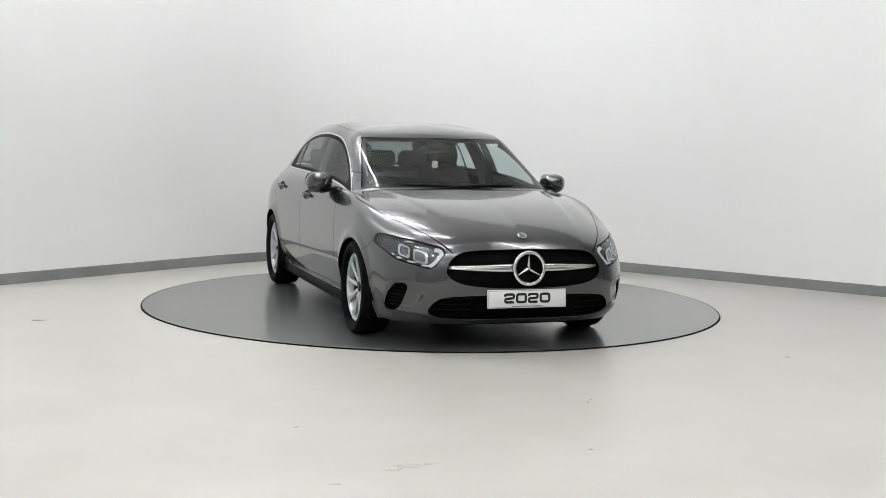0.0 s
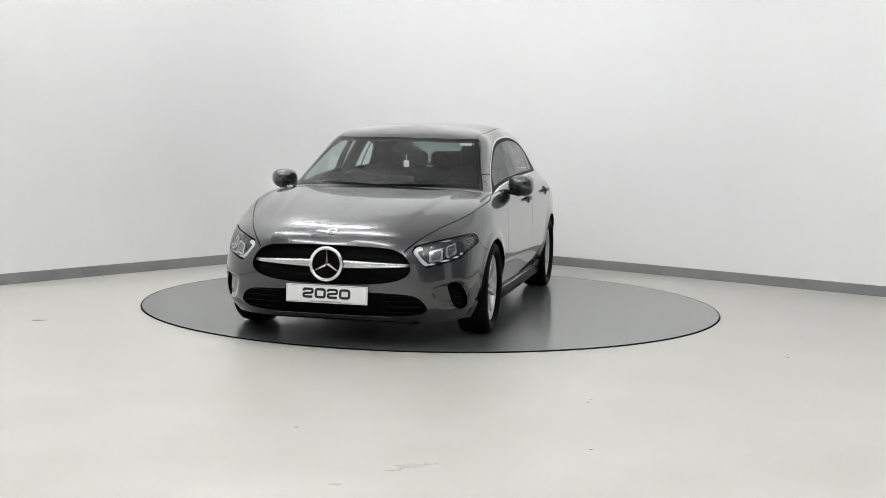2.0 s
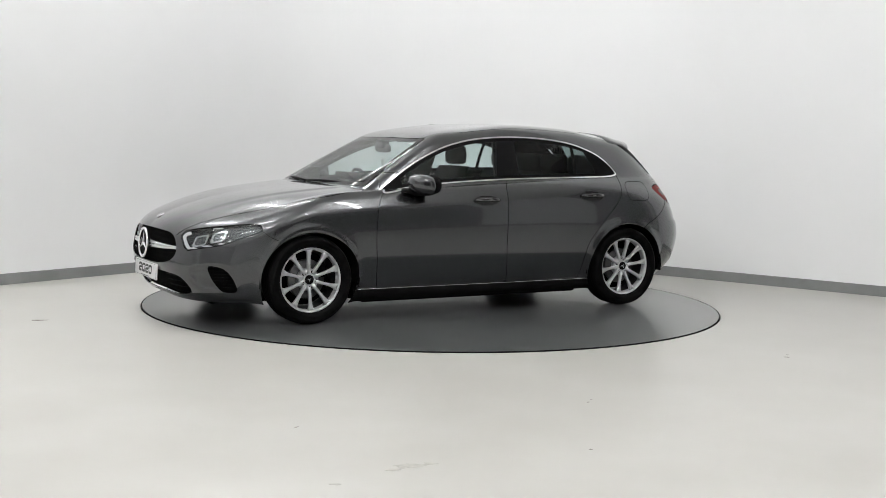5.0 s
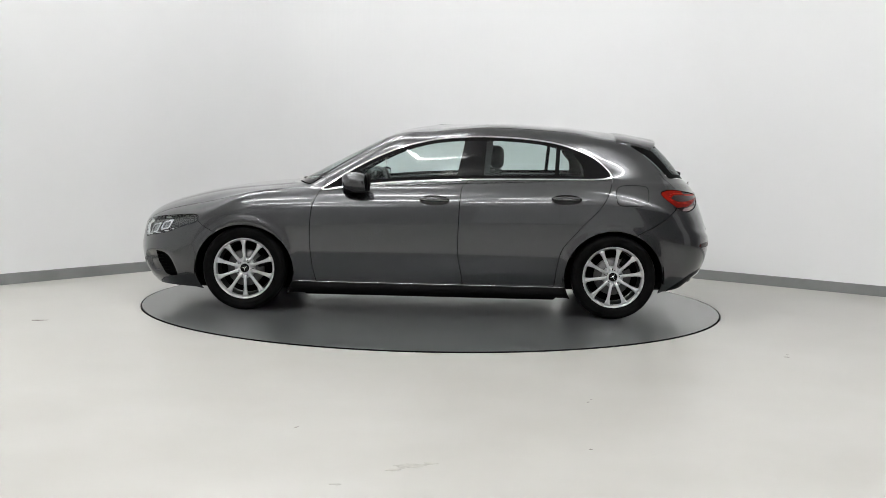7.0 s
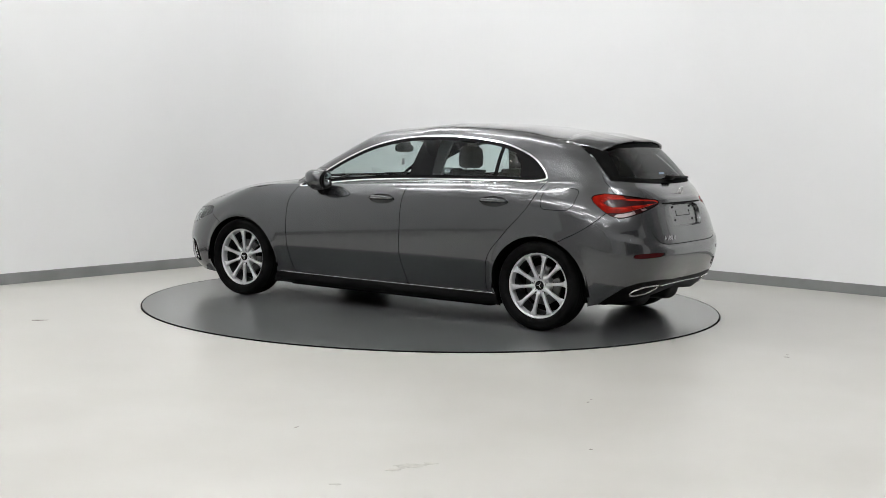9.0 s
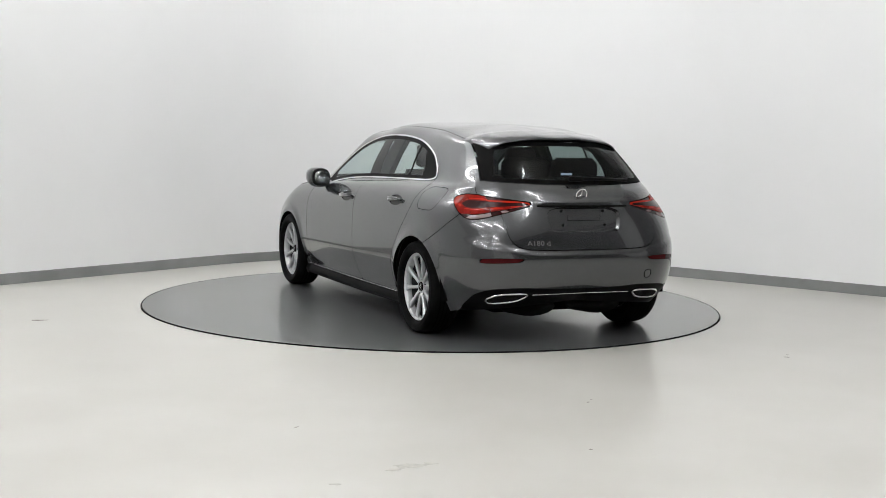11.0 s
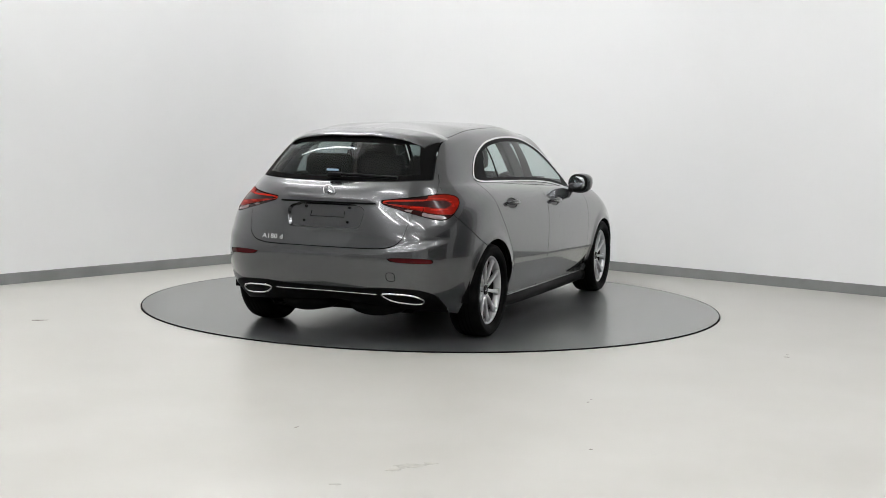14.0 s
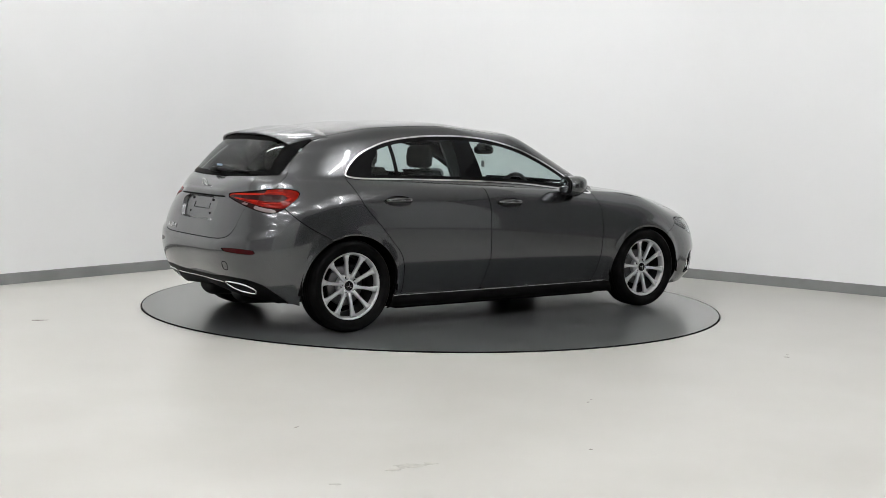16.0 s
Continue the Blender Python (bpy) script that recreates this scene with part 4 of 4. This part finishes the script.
# ---- nose ----
def chrome_star(name, r, parent, m, thick, label):
    """A plain bright ring with three tapered bars."""
    bm = bmesh.new()
    n, k = 48, 8
    for i in range(n):
        for j in range(k):
            t, p_ = 2 * math.pi * i / n, 2 * math.pi * j / k
            rr = r - thick + thick * math.cos(p_)
            bm.verts.new((thick * .8 * math.sin(p_), rr * math.cos(t), rr * math.sin(t)))
    bm.verts.ensure_lookup_table()
    for i in range(n):
        for j in range(k):
            a, b = i * k, ((i + 1) % n) * k
            bm.faces.new([bm.verts[q] for q in (a + j, a + (j + 1) % k, b + (j + 1) % k, b + j)])
    ob = part(name, bm, M_CHROME, parent, label)
    for q in range(3):
        t = math.pi / 2 + 2 * math.pi * q / 3
        bm = bmesh.new()
        c, s_ = math.cos(t), math.sin(t)
        place = lambda a, b, h: bm.verts.new((h, a * c - b * s_, a * s_ + b * c))
        w_ = r * .10
        top = place(0, 0, thick * .9)
        l_, r_, tip = place(r * .12, w_, -thick * .3), place(r * .12, -w_, -thick * .3), place(r - thick, 0, 0)
        back = place(-r * .1, 0, -thick * .3)
        for f in ((top, l_, tip), (top, tip, r_), (top, back, l_), (top, r_, back)):
            bm.faces.new(f)
        part("bar", bm, M_CHROME, ob, smooth=False)
    ob.matrix_basis = m
    return ob


def nose():
    # bright blade across the grille, behind the ring
    rings = []
    for i in range(41):
        yy = -.50 + i / 40
        h = .026 - .016 * (abs(yy) / .5) ** 1.6
        xx = nose_x(yy, .525) - .006 - .02 * (abs(yy) / .5) ** 6
        rings.append([(xx - .03, yy, .525 - h), (xx - .006, yy, .525 - h), (xx + .004, yy, .525 - h * .55), (xx - .003, yy, .525 - h * .12), (xx - .003, yy, .525 + h * .12), (xx + .004, yy, .525 + h * .55), (xx - .006, yy, .525 + h), (xx - .03, yy, .525 + h)])
    grille = part("grille_bar", loft(rings), M_SATIN, bumper_front, "satin silver grille bar")
    x0 = nose_x(0, .525)
    chrome_star("emblem", .109, car, pose(x0 + .012, -.003, .525, 0, -4, 0), .011, "chrome ring emblem with three bars")
    disc_part("emblem_plate", .100, .01, pose(x0 - .004, -.003, .525, 0, 86, 0), M_MESH, bumper_front, "black emblem backing", 40)
    # small studs of the mesh in the grille
    stud = None
    for row in range(7):
        zz = .425 + row * .031
        for col in range(-17, 18):
            yy = col * .028 + (.014 if row % 2 else 0)
            if abs(zz - .525) < .03 or math.hypot(yy, zz - .525) < .125 or abs(yy) > .47 - max(0, .47 - zz) * 2.2 - max(0, zz - .58) * 1.2:
                continue
            m = pose(nose_x(yy, zz) - .018, yy, zz)
            if stud is None:
                bm = bmesh.new()
                bmesh.ops.create_icosphere(bm, subdivisions=1, radius=.002)
                stud = part("stud", bm, M_STUD, grille, "small grey grille stud")
                stud.matrix_basis = m
            else:
                ob = new("stud", stud.data)
                ob.parent, ob.matrix_basis = grille, m
    # lower intake: slanting ribs, and the same in the side vents
    rib = None
    for i in range(-20, 21):
        yy = i * .028
        for zz in (.225, .262, .30, .335):
            if abs(yy) > .60 - abs(zz - .25) * .9 or abs(yy) < .36:
                continue
            m = pose(nose_x(yy, zz) - .016, yy, zz, 0, 0, 0)
            if rib is None:
                bm = bmesh.new()
                box(bm, -.006, .004, -.012, .012, -.002, .002)
                rib = part("mesh_rib", bm, M_MESH, bumper_front)
                rib.matrix_basis = m
            else:
                ob = new("mesh_rib", rib.data)
                ob.parent, ob.matrix_basis = bumper_front, m
    for side in (1, -1):
        for i in range(7):
            zz = .275 + i * .022
            pts = [(nose_x(yy, zz) - .014, side * yy, zz + .01 * (yy - .7)) for yy in (.69, .72, .75, .78)]
            part("vent_rib", tube(pts, .0022, 6), M_MESH, bumper_front)
    # thin lip under the intake
    pts = [(nose_x(i * .03, .196) - .001, i * .03, .196) for i in range(-13, 14)]
    part("lip", tube(pts, .004, 8), M_PAINT, bumper_front)
    # bonnet badge
    chrome_star("bonnet_badge", .03, car, Matrix.Translation((nose_x(0, .715) + .001, -.005, .717)) @ Matrix.Rotation(radians(-62), 4, "Y"), .004, "small round chrome bonnet badge")
    # show plate
    px = nose_x(0, .335) + .016
    bm = bmesh.new()
    box(bm, -.006, .006, -.262, .262, -.056, .056, .003)
    plate = part("show_plate", bm, M_PLATE, car, "white show plate reading 2020")
    bm = bmesh.new()
    for a in ((-.257, .257, .0495, .0512), (-.257, .257, -.0512, -.0495), (-.257, -.2553, -.0495, .0495), (.2553, .257, -.0495, .0495)):
        box(bm, .0055, .0066, a[0], a[1], a[2], a[3])
    part("border", bm, M_GREYINK, plate, "thin grey border line", smooth=False)
    for k, sign in enumerate("2020"):
        digit(sign, plate, pose(.0062, -.1185 + .079 * k, .004, 90, 0, 90))
    bm = bmesh.new()
    box(bm, .0055, .0066, -.10, .10, -.0475, -.0440)
    part("small_print", bm, M_GREYINK, plate, "row of tiny grey print", smooth=False)
    for yy in (-.225, .225):
        disc_part("screw_cap", .006, .004, pose(.007, yy, .0, 0, 90, 0), M_PLATE, plate, "white screw cap", 16)
    plate.matrix_basis = pose(px, -.004, .335, 0, -3, 0)


def digit(sign, parent, m):
    """A wide, heavy numeral with strokes of one width and rounded corners."""
    w, h, half = .0285, .0240, .0078
    path = {"0": [(-w, -h), (w, -h), (w, h), (-w, h)],
            "2": [(-w, h * .45), (-w, h), (w, h), (w, h * .02), (-w, -h * .12), (-w, -h), (w, -h)]}[sign]
    closed = sign == "0"
    pts = [Vector(p_) for p_ in path]
    line = []
    for i, p_ in enumerate(pts):
        before, after = pts[i - 1], pts[(i + 1) % len(pts)]
        if not closed and i in (0, len(pts) - 1):
            line.append(p_)
            continue
        r1 = min(.013, (before - p_).length * .45)
        r2 = min(.013, (after - p_).length * .45)
        a, b = p_ + (before - p_).normalized() * r1, p_ + (after - p_).normalized() * r2
        line += [a * (1 - t) ** 2 + p_ * 2 * t * (1 - t) + b * t * t for t in (0, .17, .33, .5, .67, .83, 1)]
    n = len(line)
    bm = bmesh.new()
    rings = []
    for i, p_ in enumerate(line):
        d = (line[(i + 1) % n if closed else min(i + 1, n - 1)] - line[i - 1 if closed else max(i - 1, 0)]).normalized()
        o = Vector((-d.y, d.x)) * half
        rings.append([bm.verts.new((q.x, q.y, z)) for q, z in ((p_ + o, 0), (p_ + o, .0008), (p_ - o, .0008), (p_ - o, 0))])
    for i in range(n if closed else n - 1):
        a, b = rings[i], rings[(i + 1) % n]
        for k in range(3):
            bm.faces.new((a[k], b[k], b[k + 1], a[k + 1]))
    part("numeral", bm, M_INK, parent, smooth=False).matrix_basis = m


def writing(text, parent, mat, size, m, wide=1.0, bold=0.0, name="lettering"):
    cu = bpy.data.curves.new(name, "FONT")
    cu.body, cu.size, cu.extrude, cu.offset = text, size, .0008, bold
    cu.align_x, cu.resolution_u = "CENTER", 3
    tmp = new("text", cu)
    dg = bpy.context.evaluated_depsgraph_get()
    me = bpy.data.meshes.new_from_object(tmp.evaluated_get(dg))
    bpy.data.objects.remove(tmp)
    bpy.data.curves.remove(cu)
    me.materials.clear()
    me.materials.append(mat)
    for v in me.vertices:
        v.co.x *= wide
    ob = new(name, me)
    ob.parent, ob.matrix_basis = parent, m
    return ob


nose()


# ---- tail ----
def tail():
    # roof spoiler lip over the rear window
    top = G[CREASE + 20:].reshape(-1, 3)

    def roof_z(xx, yy):
        d = (top[:, 0] - xx) ** 2 + (top[:, 1] - abs(yy)) ** 2
        k = np.argsort(d)[:4]
        return float(np.average(top[k, 2], weights=1 / (d[k] + 1e-6)))
    rings = []
    for i in range(41):
        yy = -.558 + i * 1.116 / 40
        q = abs(yy) / .558
        xt = -1.715 + .03 * q ** 2 + .05 * q ** 10
        za, zb = roof_z(-1.38, yy), roof_z(-1.56, yy * .93)
        zt = min(zb - .016, za - .052)
        y1, y2 = yy * .93, yy * .885
        rings.append([(-1.38, yy, za - .003), (-1.385, yy, za + .003), (-1.47, yy * .975, za * .56 + zb * .44 + .008), (-1.57, y1, zt + .030), (xt, y2, zt + .006), (xt - .006, y2, zt - .001), (xt, y2, zt - .009),
                      (-1.60, y1, zt - .024), (-1.46, yy * .96, zb - .05)])
    part("roof_spoiler", loft(rings), M_PAINT, tailgate)
    disc_part("high_brake_light", .012, .12, pose(-1.665, 0, 1.287, 90, 0, 0), M_TAILDARK, tailgate, "dark red high brake light")
    # emblem, model letters
    chrome_star("rear_emblem", .043, tailgate, pose(tail_x(0, .962) - .012, 0, .962, 0, 20, 180), .0045, "chrome ring emblem with three bars")
    writing("A180 d", tailgate, M_CHROME, .042, pose(tail_x(.36, .655) - .004, .355, .648, 80, 0, -95), 1.3, .0005)
    # number plate recess: darker hollow with its moulding, four bolts and a bracket
    ring = [(float(a), float(b)) for a, b in smooth_outline(RECESS, 2)]
    x_top, x_low = tail_x(0, .893) + .024, tail_x(0, .728) + .026

    def deep(zz):
        return x_low + (x_top - x_low) * (zz - .728) / .165
    outer = [(tail_x(a, b) + .001, a, b) for a, b in ring]
    inner = [(deep(b), a * .95, .81 + (b - .81) * .90) for a, b in ring]
    part("plate_recess", loft([outer, inner], caps=False), M_PAINT, tailgate, "sloping walls of the plate recess")
    bm = bmesh.new()
    bm.faces.new([bm.verts.new(p_) for p_ in inner])
    part("recess_floor", bm, M_PAINT, tailgate, "flat grey plate carrier", smooth=False)
    # shadow line under the overhang, modelled as a thin black bar
    pts = [(tail_x(yy, .893) + .003, yy, .891) for yy in np.linspace(-.335, .335, 23)]
    part("handle_strip", tube(pts, .007, 8), M_MESH, tailgate, "black strip standing for the shadow line over the plate recess")
    for yy in (-.155, .155):
        for zz in (.77, .86):
            disc_part("plate_bolt", .0085, .006, pose(deep(zz) - .002, yy, zz, 0, 90, 0), M_BLACK, tailgate, "black plate bolt", 14)
    part("bracket_line", tube([(deep(.835) - .001, .11, .835), (deep(.80) - .001, .115, .80), (deep(.80) - .001, -.125, .80), (deep(.835) - .001, -.125, .835)], .0022, 6), M_BLACK, tailgate)
    # wiper
    part("rear_wiper", tube([(-1.940, .03, 1.060), (-1.942, -.05, 1.066), (-1.932, -.2, 1.062), (-1.897, -.42, 1.054)], .010, 8), M_BLACK, tailgate, "black rear wiper")
    bm = bmesh.new()
    box(bm, -1.958, -1.915, -.05, .05, 1.045, 1.078, .012)
    part("wiper_cover", bm, M_BLACK, tailgate)
    bm = bmesh.new()
    box(bm, -1.894, -1.889, .0, .085, 1.083, 1.098, .004)
    part("sticker", bm, M_STICKER, tailgate, "small pale blue sticker")
    # exhaust trims and bright strip
    for side in (1, -1):
        corners = [(.655, .298), (.595, .333), (.415, .338), (.39, .324), (.455, .280), (.62, .266)]
        c = smooth_outline(corners, 1)
        pts = [(tail_x(a, b) - .004, side * a, b) for a, b in c]
        ob = part("exhaust_trim", tube(pts + pts[:2], .0075, 8), M_CHROME, bumper_rear, "bright exhaust trim")
        bm = bmesh.new()
        bm.faces.new([bm.verts.new((p_[0] + .012, p_[1], p_[2])) for p_ in pts])
        part("exhaust_opening", bm, M_GAP, ob, "black exhaust opening")
    pts = [(tail_x(yy, .327) - .003, yy, .327) for yy in np.linspace(-.36, .36, 25)]
    part("bright_strip", tube(pts, .0042, 8), M_CHROME, bumper_rear, "thin bright strip on the diffuser")
    # towing eye cover
    c = smooth_outline([(-.45, .475), (-.505, .475), (-.505, .42), (-.45, .42)], 2)
    pts = [(tail_x(a, b) - .001, a, b) for a, b in c]
    part("towing_eye_cover", tube(pts + pts[:2], .0016, 5), M_GAP, bumper_rear)


tail()


# ---- sides: handles, mirrors, wipers, underbody ----
def sides():
    for side in (1, -1):
        doors = [o for o in car.children if o.name.startswith("front_door") or o.name.startswith("rear_door")]
        for wx, kind in ((-.04, "front_door"), (-1.005, "rear_door")):
            door = [o for o in doors if o.name.startswith(kind) and sum(v.co.y for v in o.data.vertices[:20]) * side > 0][0]
            zz = .853 if kind == "front_door" else .878
            yy = side_y(wx, zz)
            # grip
            rings = []
            for i in range(13):
                t = i / 12
                xx = wx - .108 + .216 * t
                o = .006 + .032 * math.sin(math.pi * t) ** .5
                h = .008 + .010 * math.sin(math.pi * t) ** .6
                rings.append(oval(xx, side * (yy + o), zz + .006 - .006 * abs(t - .5), "x", .010, h, 12, 2.4))
            part("door_handle", loft(rings), M_PAINT, door, "body-coloured bar handle")
            pts = [(wx - .09 + .18 * i / 10, side * (yy + .012 + .032 * math.sin(math.pi * (.08 + .84 * i / 10)) ** .5), zz + .004) for i in range(11)]
            part("handle_trim", tube(pts, .0042, 6), M_CHROME, door, "thin bright handle strip")
        # mirror: cap, black foot, glass
        rings = []
        for a, r1, r2 in ((-.092, .050, .040), (-.085, .078, .064), (-.06, .092, .073), (-.02, .096, .076), (.03, .088, .070), (.065, .068, .055), (.088, .038, .036), (.094, .01, .010)):
            rings.append([(.545 + a, side * (.918 + q[1]), q[2]) for q in oval(0, 0, .972 + .012 * a / .09, "x", r1, r2, 24, 2.5)])
        mirror = part("door_mirror", loft(rings), M_PAINT, car, "body-coloured door mirror on a black foot")
        bm = loft([[(px - .30 * (side * py - .918), py, pz) for px, py, pz in oval(xo, side * .918, .972, "x", ra, rb * 1.28, 24, 2.6)] for xo, ra, rb in ((.4600, .082, .055), (.4440, .080, .053), (.4435, .066, .043))])
        part("mirror_surround", bm, M_BLACK, mirror, "black mirror surround")
        bm = loft([[(px - .30 * (side * py - .918), py, pz) for px, py, pz in oval(xo, side * .918, .972, "x", ra, rb * 1.28, 24, 2.6)] for xo, ra, rb in ((.4440, .062, .040), (.4425, .061, .039))])
        part("mirror_glass", bm, M_MIRROR, mirror, "mirror glass")
        bm = loft([oval(.60, side * .80, .925, "y", .055, .020, 12), oval(.585, side * .86, .922, "y", .055, .018, 12), oval(.56, side * .91, .915, "y", .062, .026, 12)])
        part("mirror_foot", bm, M_BLACK, mirror, "black mirror foot")
        pts = [(.545 + .066 - .02 * (i / 8) ** 2, side * (.875 + .105 * i / 8), .966 + .004 * i / 8) for i in range(9)]
        part("indicator", tube(pts, .007, 6), M_CLEAR, mirror, "slim clear indicator")
    for side in (1, -1):
        pts = [(xx, side * (side_y(xx, .2245) + .001), .2245) for xx in np.linspace(-1.0, .985, 40)]
        part("sill_trim", tube(pts, .0028, 8), M_SATIN, car, "thin bright sill strip")
    # wipers at the foot of the windscreen
    for y0, y1 in ((-.62, -.02), (-.05, .60)):
        part("wiper", tube([(1.02 - .25 * (t * (y1 - y0) + y0) ** 2, y0 + t * (y1 - y0), .962 + .012 * math.sin(math.pi * t)) for t in np.linspace(0, 1, 9)], .008, 6), M_BLACK, car, "black windscreen wiper")
    bm = bmesh.new()
    box(bm, -.95, .93, -.77, .77, .122, .19, .02)
    box(bm, .93, 1.97, -.52, .52, .130, .21, .02)
    box(bm, -1.70, -.98, -.46, .46, .165, .26, .02)
    part("underbody", bm, M_GAP, car, "black underbody")
    for yy in (.42, -.42):
        part("exhaust_silencer", loft([oval(-1.50, yy * .6, .20, "x", .17, .06, 16), oval(-1.86, yy * .6, .22, "x", .17, .06, 16)]), M_BLACK, car)


sides()


# ---- interior ----
def interior():
    def seat(xx, yy):
        rings = [oval(xx + .30, yy, .47, "x", .25, .07, 20, 4), oval(xx + .26, yy, .50, "x", .26, .09, 20, 4), oval(xx - .20, yy, .50, "x", .26, .09, 20, 4)]
        s_ = part("seat", loft(rings), M_SEAT, car, "black fabric seat")
        rings = [oval(xx - .16 - .30 * t, yy, .55 + .52 * t, "z", .09 - .03 * t, .25 - .05 * t, 20, 3.5) for t in np.linspace(0, 1, 7)]
        part("backrest", loft(rings), M_SEAT, s_)
        rings = [oval(xx - .475, yy, 1.085 + z_, "z", a, b, 20, 3) for z_, a, b in ((0, .03, .10), (.02, .05, .128), (.08, .055, .132), (.14, .05, .118), (.165, .025, .09))]
        part("headrest", loft(rings), M_SEAT, s_, "black headrest")
        for d in (-.06, .06):
            part("headrest_post", tube([(xx - .46, yy + d, 1.03), (xx - .47, yy + d, 1.10)], .007, 6), M_STEEL, s_)
    seat(-.02, .37)
    seat(-.02, -.37)
    rings = [oval(-.72, 0, .50, "x", .62, .09, 24, 5), oval(-1.10, 0, .50, "x", .62, .09, 24, 5)]
    bench = part("rear_bench", loft(rings), M_SEAT, car, "black rear bench")
    rings = [oval(-1.06 - .22 * t, 0, .55 + .48 * t, "z", .08, .62 - .05 * t, 24, 5) for t in np.linspace(0, 1, 6)]
    part("backrest", loft(rings), M_SEAT, bench)
    for yy in (.40, 0, -.40):
        rings = [oval(-1.25, yy, 1.03 + z_, "z", a, b, 16, 3) for z_, a, b in ((0, .03, .15), (.03, .045, .19), (.12, .045, .185), (.155, .025, .15))]
        part("headrest", loft(rings), M_SEAT, bench)
    rings = [[(-1.30, yy, .955), (-1.30, yy, .985), (-1.80 + .25 * abs(yy) ** 2, yy, .985), (-1.80 + .25 * abs(yy) ** 2, yy, .955)] for yy in np.linspace(-.66, .66, 9)]
    part("parcel_shelf", loft(rings), M_DASH, car, "black parcel shelf")
    # dashboard
    rings = [[(.95, yy, .93 - .02 * abs(yy)), (.72, yy, .945), (.55, yy, .93), (.48, yy, .88), (.50, yy, .70), (.62, yy, .50), (.95, yy, .50)] for yy in np.linspace(-.68, .68, 13)]
    dash = part("dashboard", loft(rings), M_DASH, car, "black dashboard")
    bm = bmesh.new()
    box(bm, .49, .51, -.62, .10, .90, 1.015, .008)
    part("screen", bm, M_GLOSSBLACK, dash, "black display panel")
    # steering wheel on the right
    ring = [(0, .185 * math.cos(t), .185 * math.sin(t)) for t in np.linspace(0, 2 * math.pi, 41)]
    steer = part("steering_wheel", tube(ring, .015, 10), M_DASH, car, "black steering wheel")
    for t in (0, math.pi, -math.pi / 2):
        part("spoke", tube([(.012, 0, 0), (0, .18 * math.cos(t), .18 * math.sin(t))], .014, 6), M_DASH, steer)
    disc_part("airbag_cover", .065, .04, pose(0, 0, 0, 0, 90, 0), M_DASH, steer)
    steer.matrix_basis = pose(.36, -.37, .865, 0, 22, 0)
    for side in (1, -1):
        rings = [[(x0, side * (yy + d), zz) for x0, d in ((-.20 - k, 0), (-.43 - k * .5, 0), (-.41 - k * .5, -.05), (-.22 - k, -.05))] for yy, zz, k in ((.735, .90, 0), (.700, 1.03, .01), (.635, 1.18, .04), (.560, 1.315, .07))]
        part("pillar_trim", loft(rings), M_DASH, car, "black inner pillar trim", smooth=False)
    # mirror, sensor housing, visor, hanging tag, stickers
    rings = [oval(.385 + o, 0, 1.215, "x", a, b, 16, 3) for o, a, b in ((.02, .09, .02), (.012, .115, .034), (-.012, .115, .034))]
    im = part("rear_view_mirror", loft(rings), M_DASH, car, "black rear-view mirror")
    bm = bmesh.new()
    box(bm, .355, .43, -.06, .06, 1.215, 1.268, .015)
    part("sensor_housing", bm, M_DASH, im)
    part("tag_string", tube([(.39, .008, 1.19), (.39, .008, 1.13)], .0018, 5), M_CLEAR, car)
    bm = bmesh.new()
    box(bm, .386, .394, -.014, .030, 1.080, 1.13, .004)
    part("hanging_tag", bm, M_CLEAR, car, "small translucent hanging air freshener")
    for yy in (.35, -.35):
        bm = bmesh.new()
        box(bm, .20, .36, yy - .17, yy + .17, 1.268, 1.280, .004)
        part("sun_visor", bm, M_LINING, car, "grey sun visor").matrix_basis = Matrix.Identity(4)
    bm = bmesh.new()
    box(bm, -.003, .001, -.045, .045, -.015, .015, .003)
    part("windscreen_sticker", bm, M_CLEAR, car, "small white windscreen sticker").matrix_basis = Matrix.Translation((.395, .47, 1.262)) @ Matrix.Rotation(radians(-58), 4, "Y")


interior()


def motions():
    times = [i * 0.5 for i in range(33)]
    walk(disc, [(t, pose(0, 0, 0, 0, 0, heading(t))) for t in times])
    offset = Matrix.Translation((CAR_X, CAR_Y, 0.004))
    walk(car, [(t, pose(0, 0, 0, 0, 0, heading(t)) @ offset) for t in times])


motions()
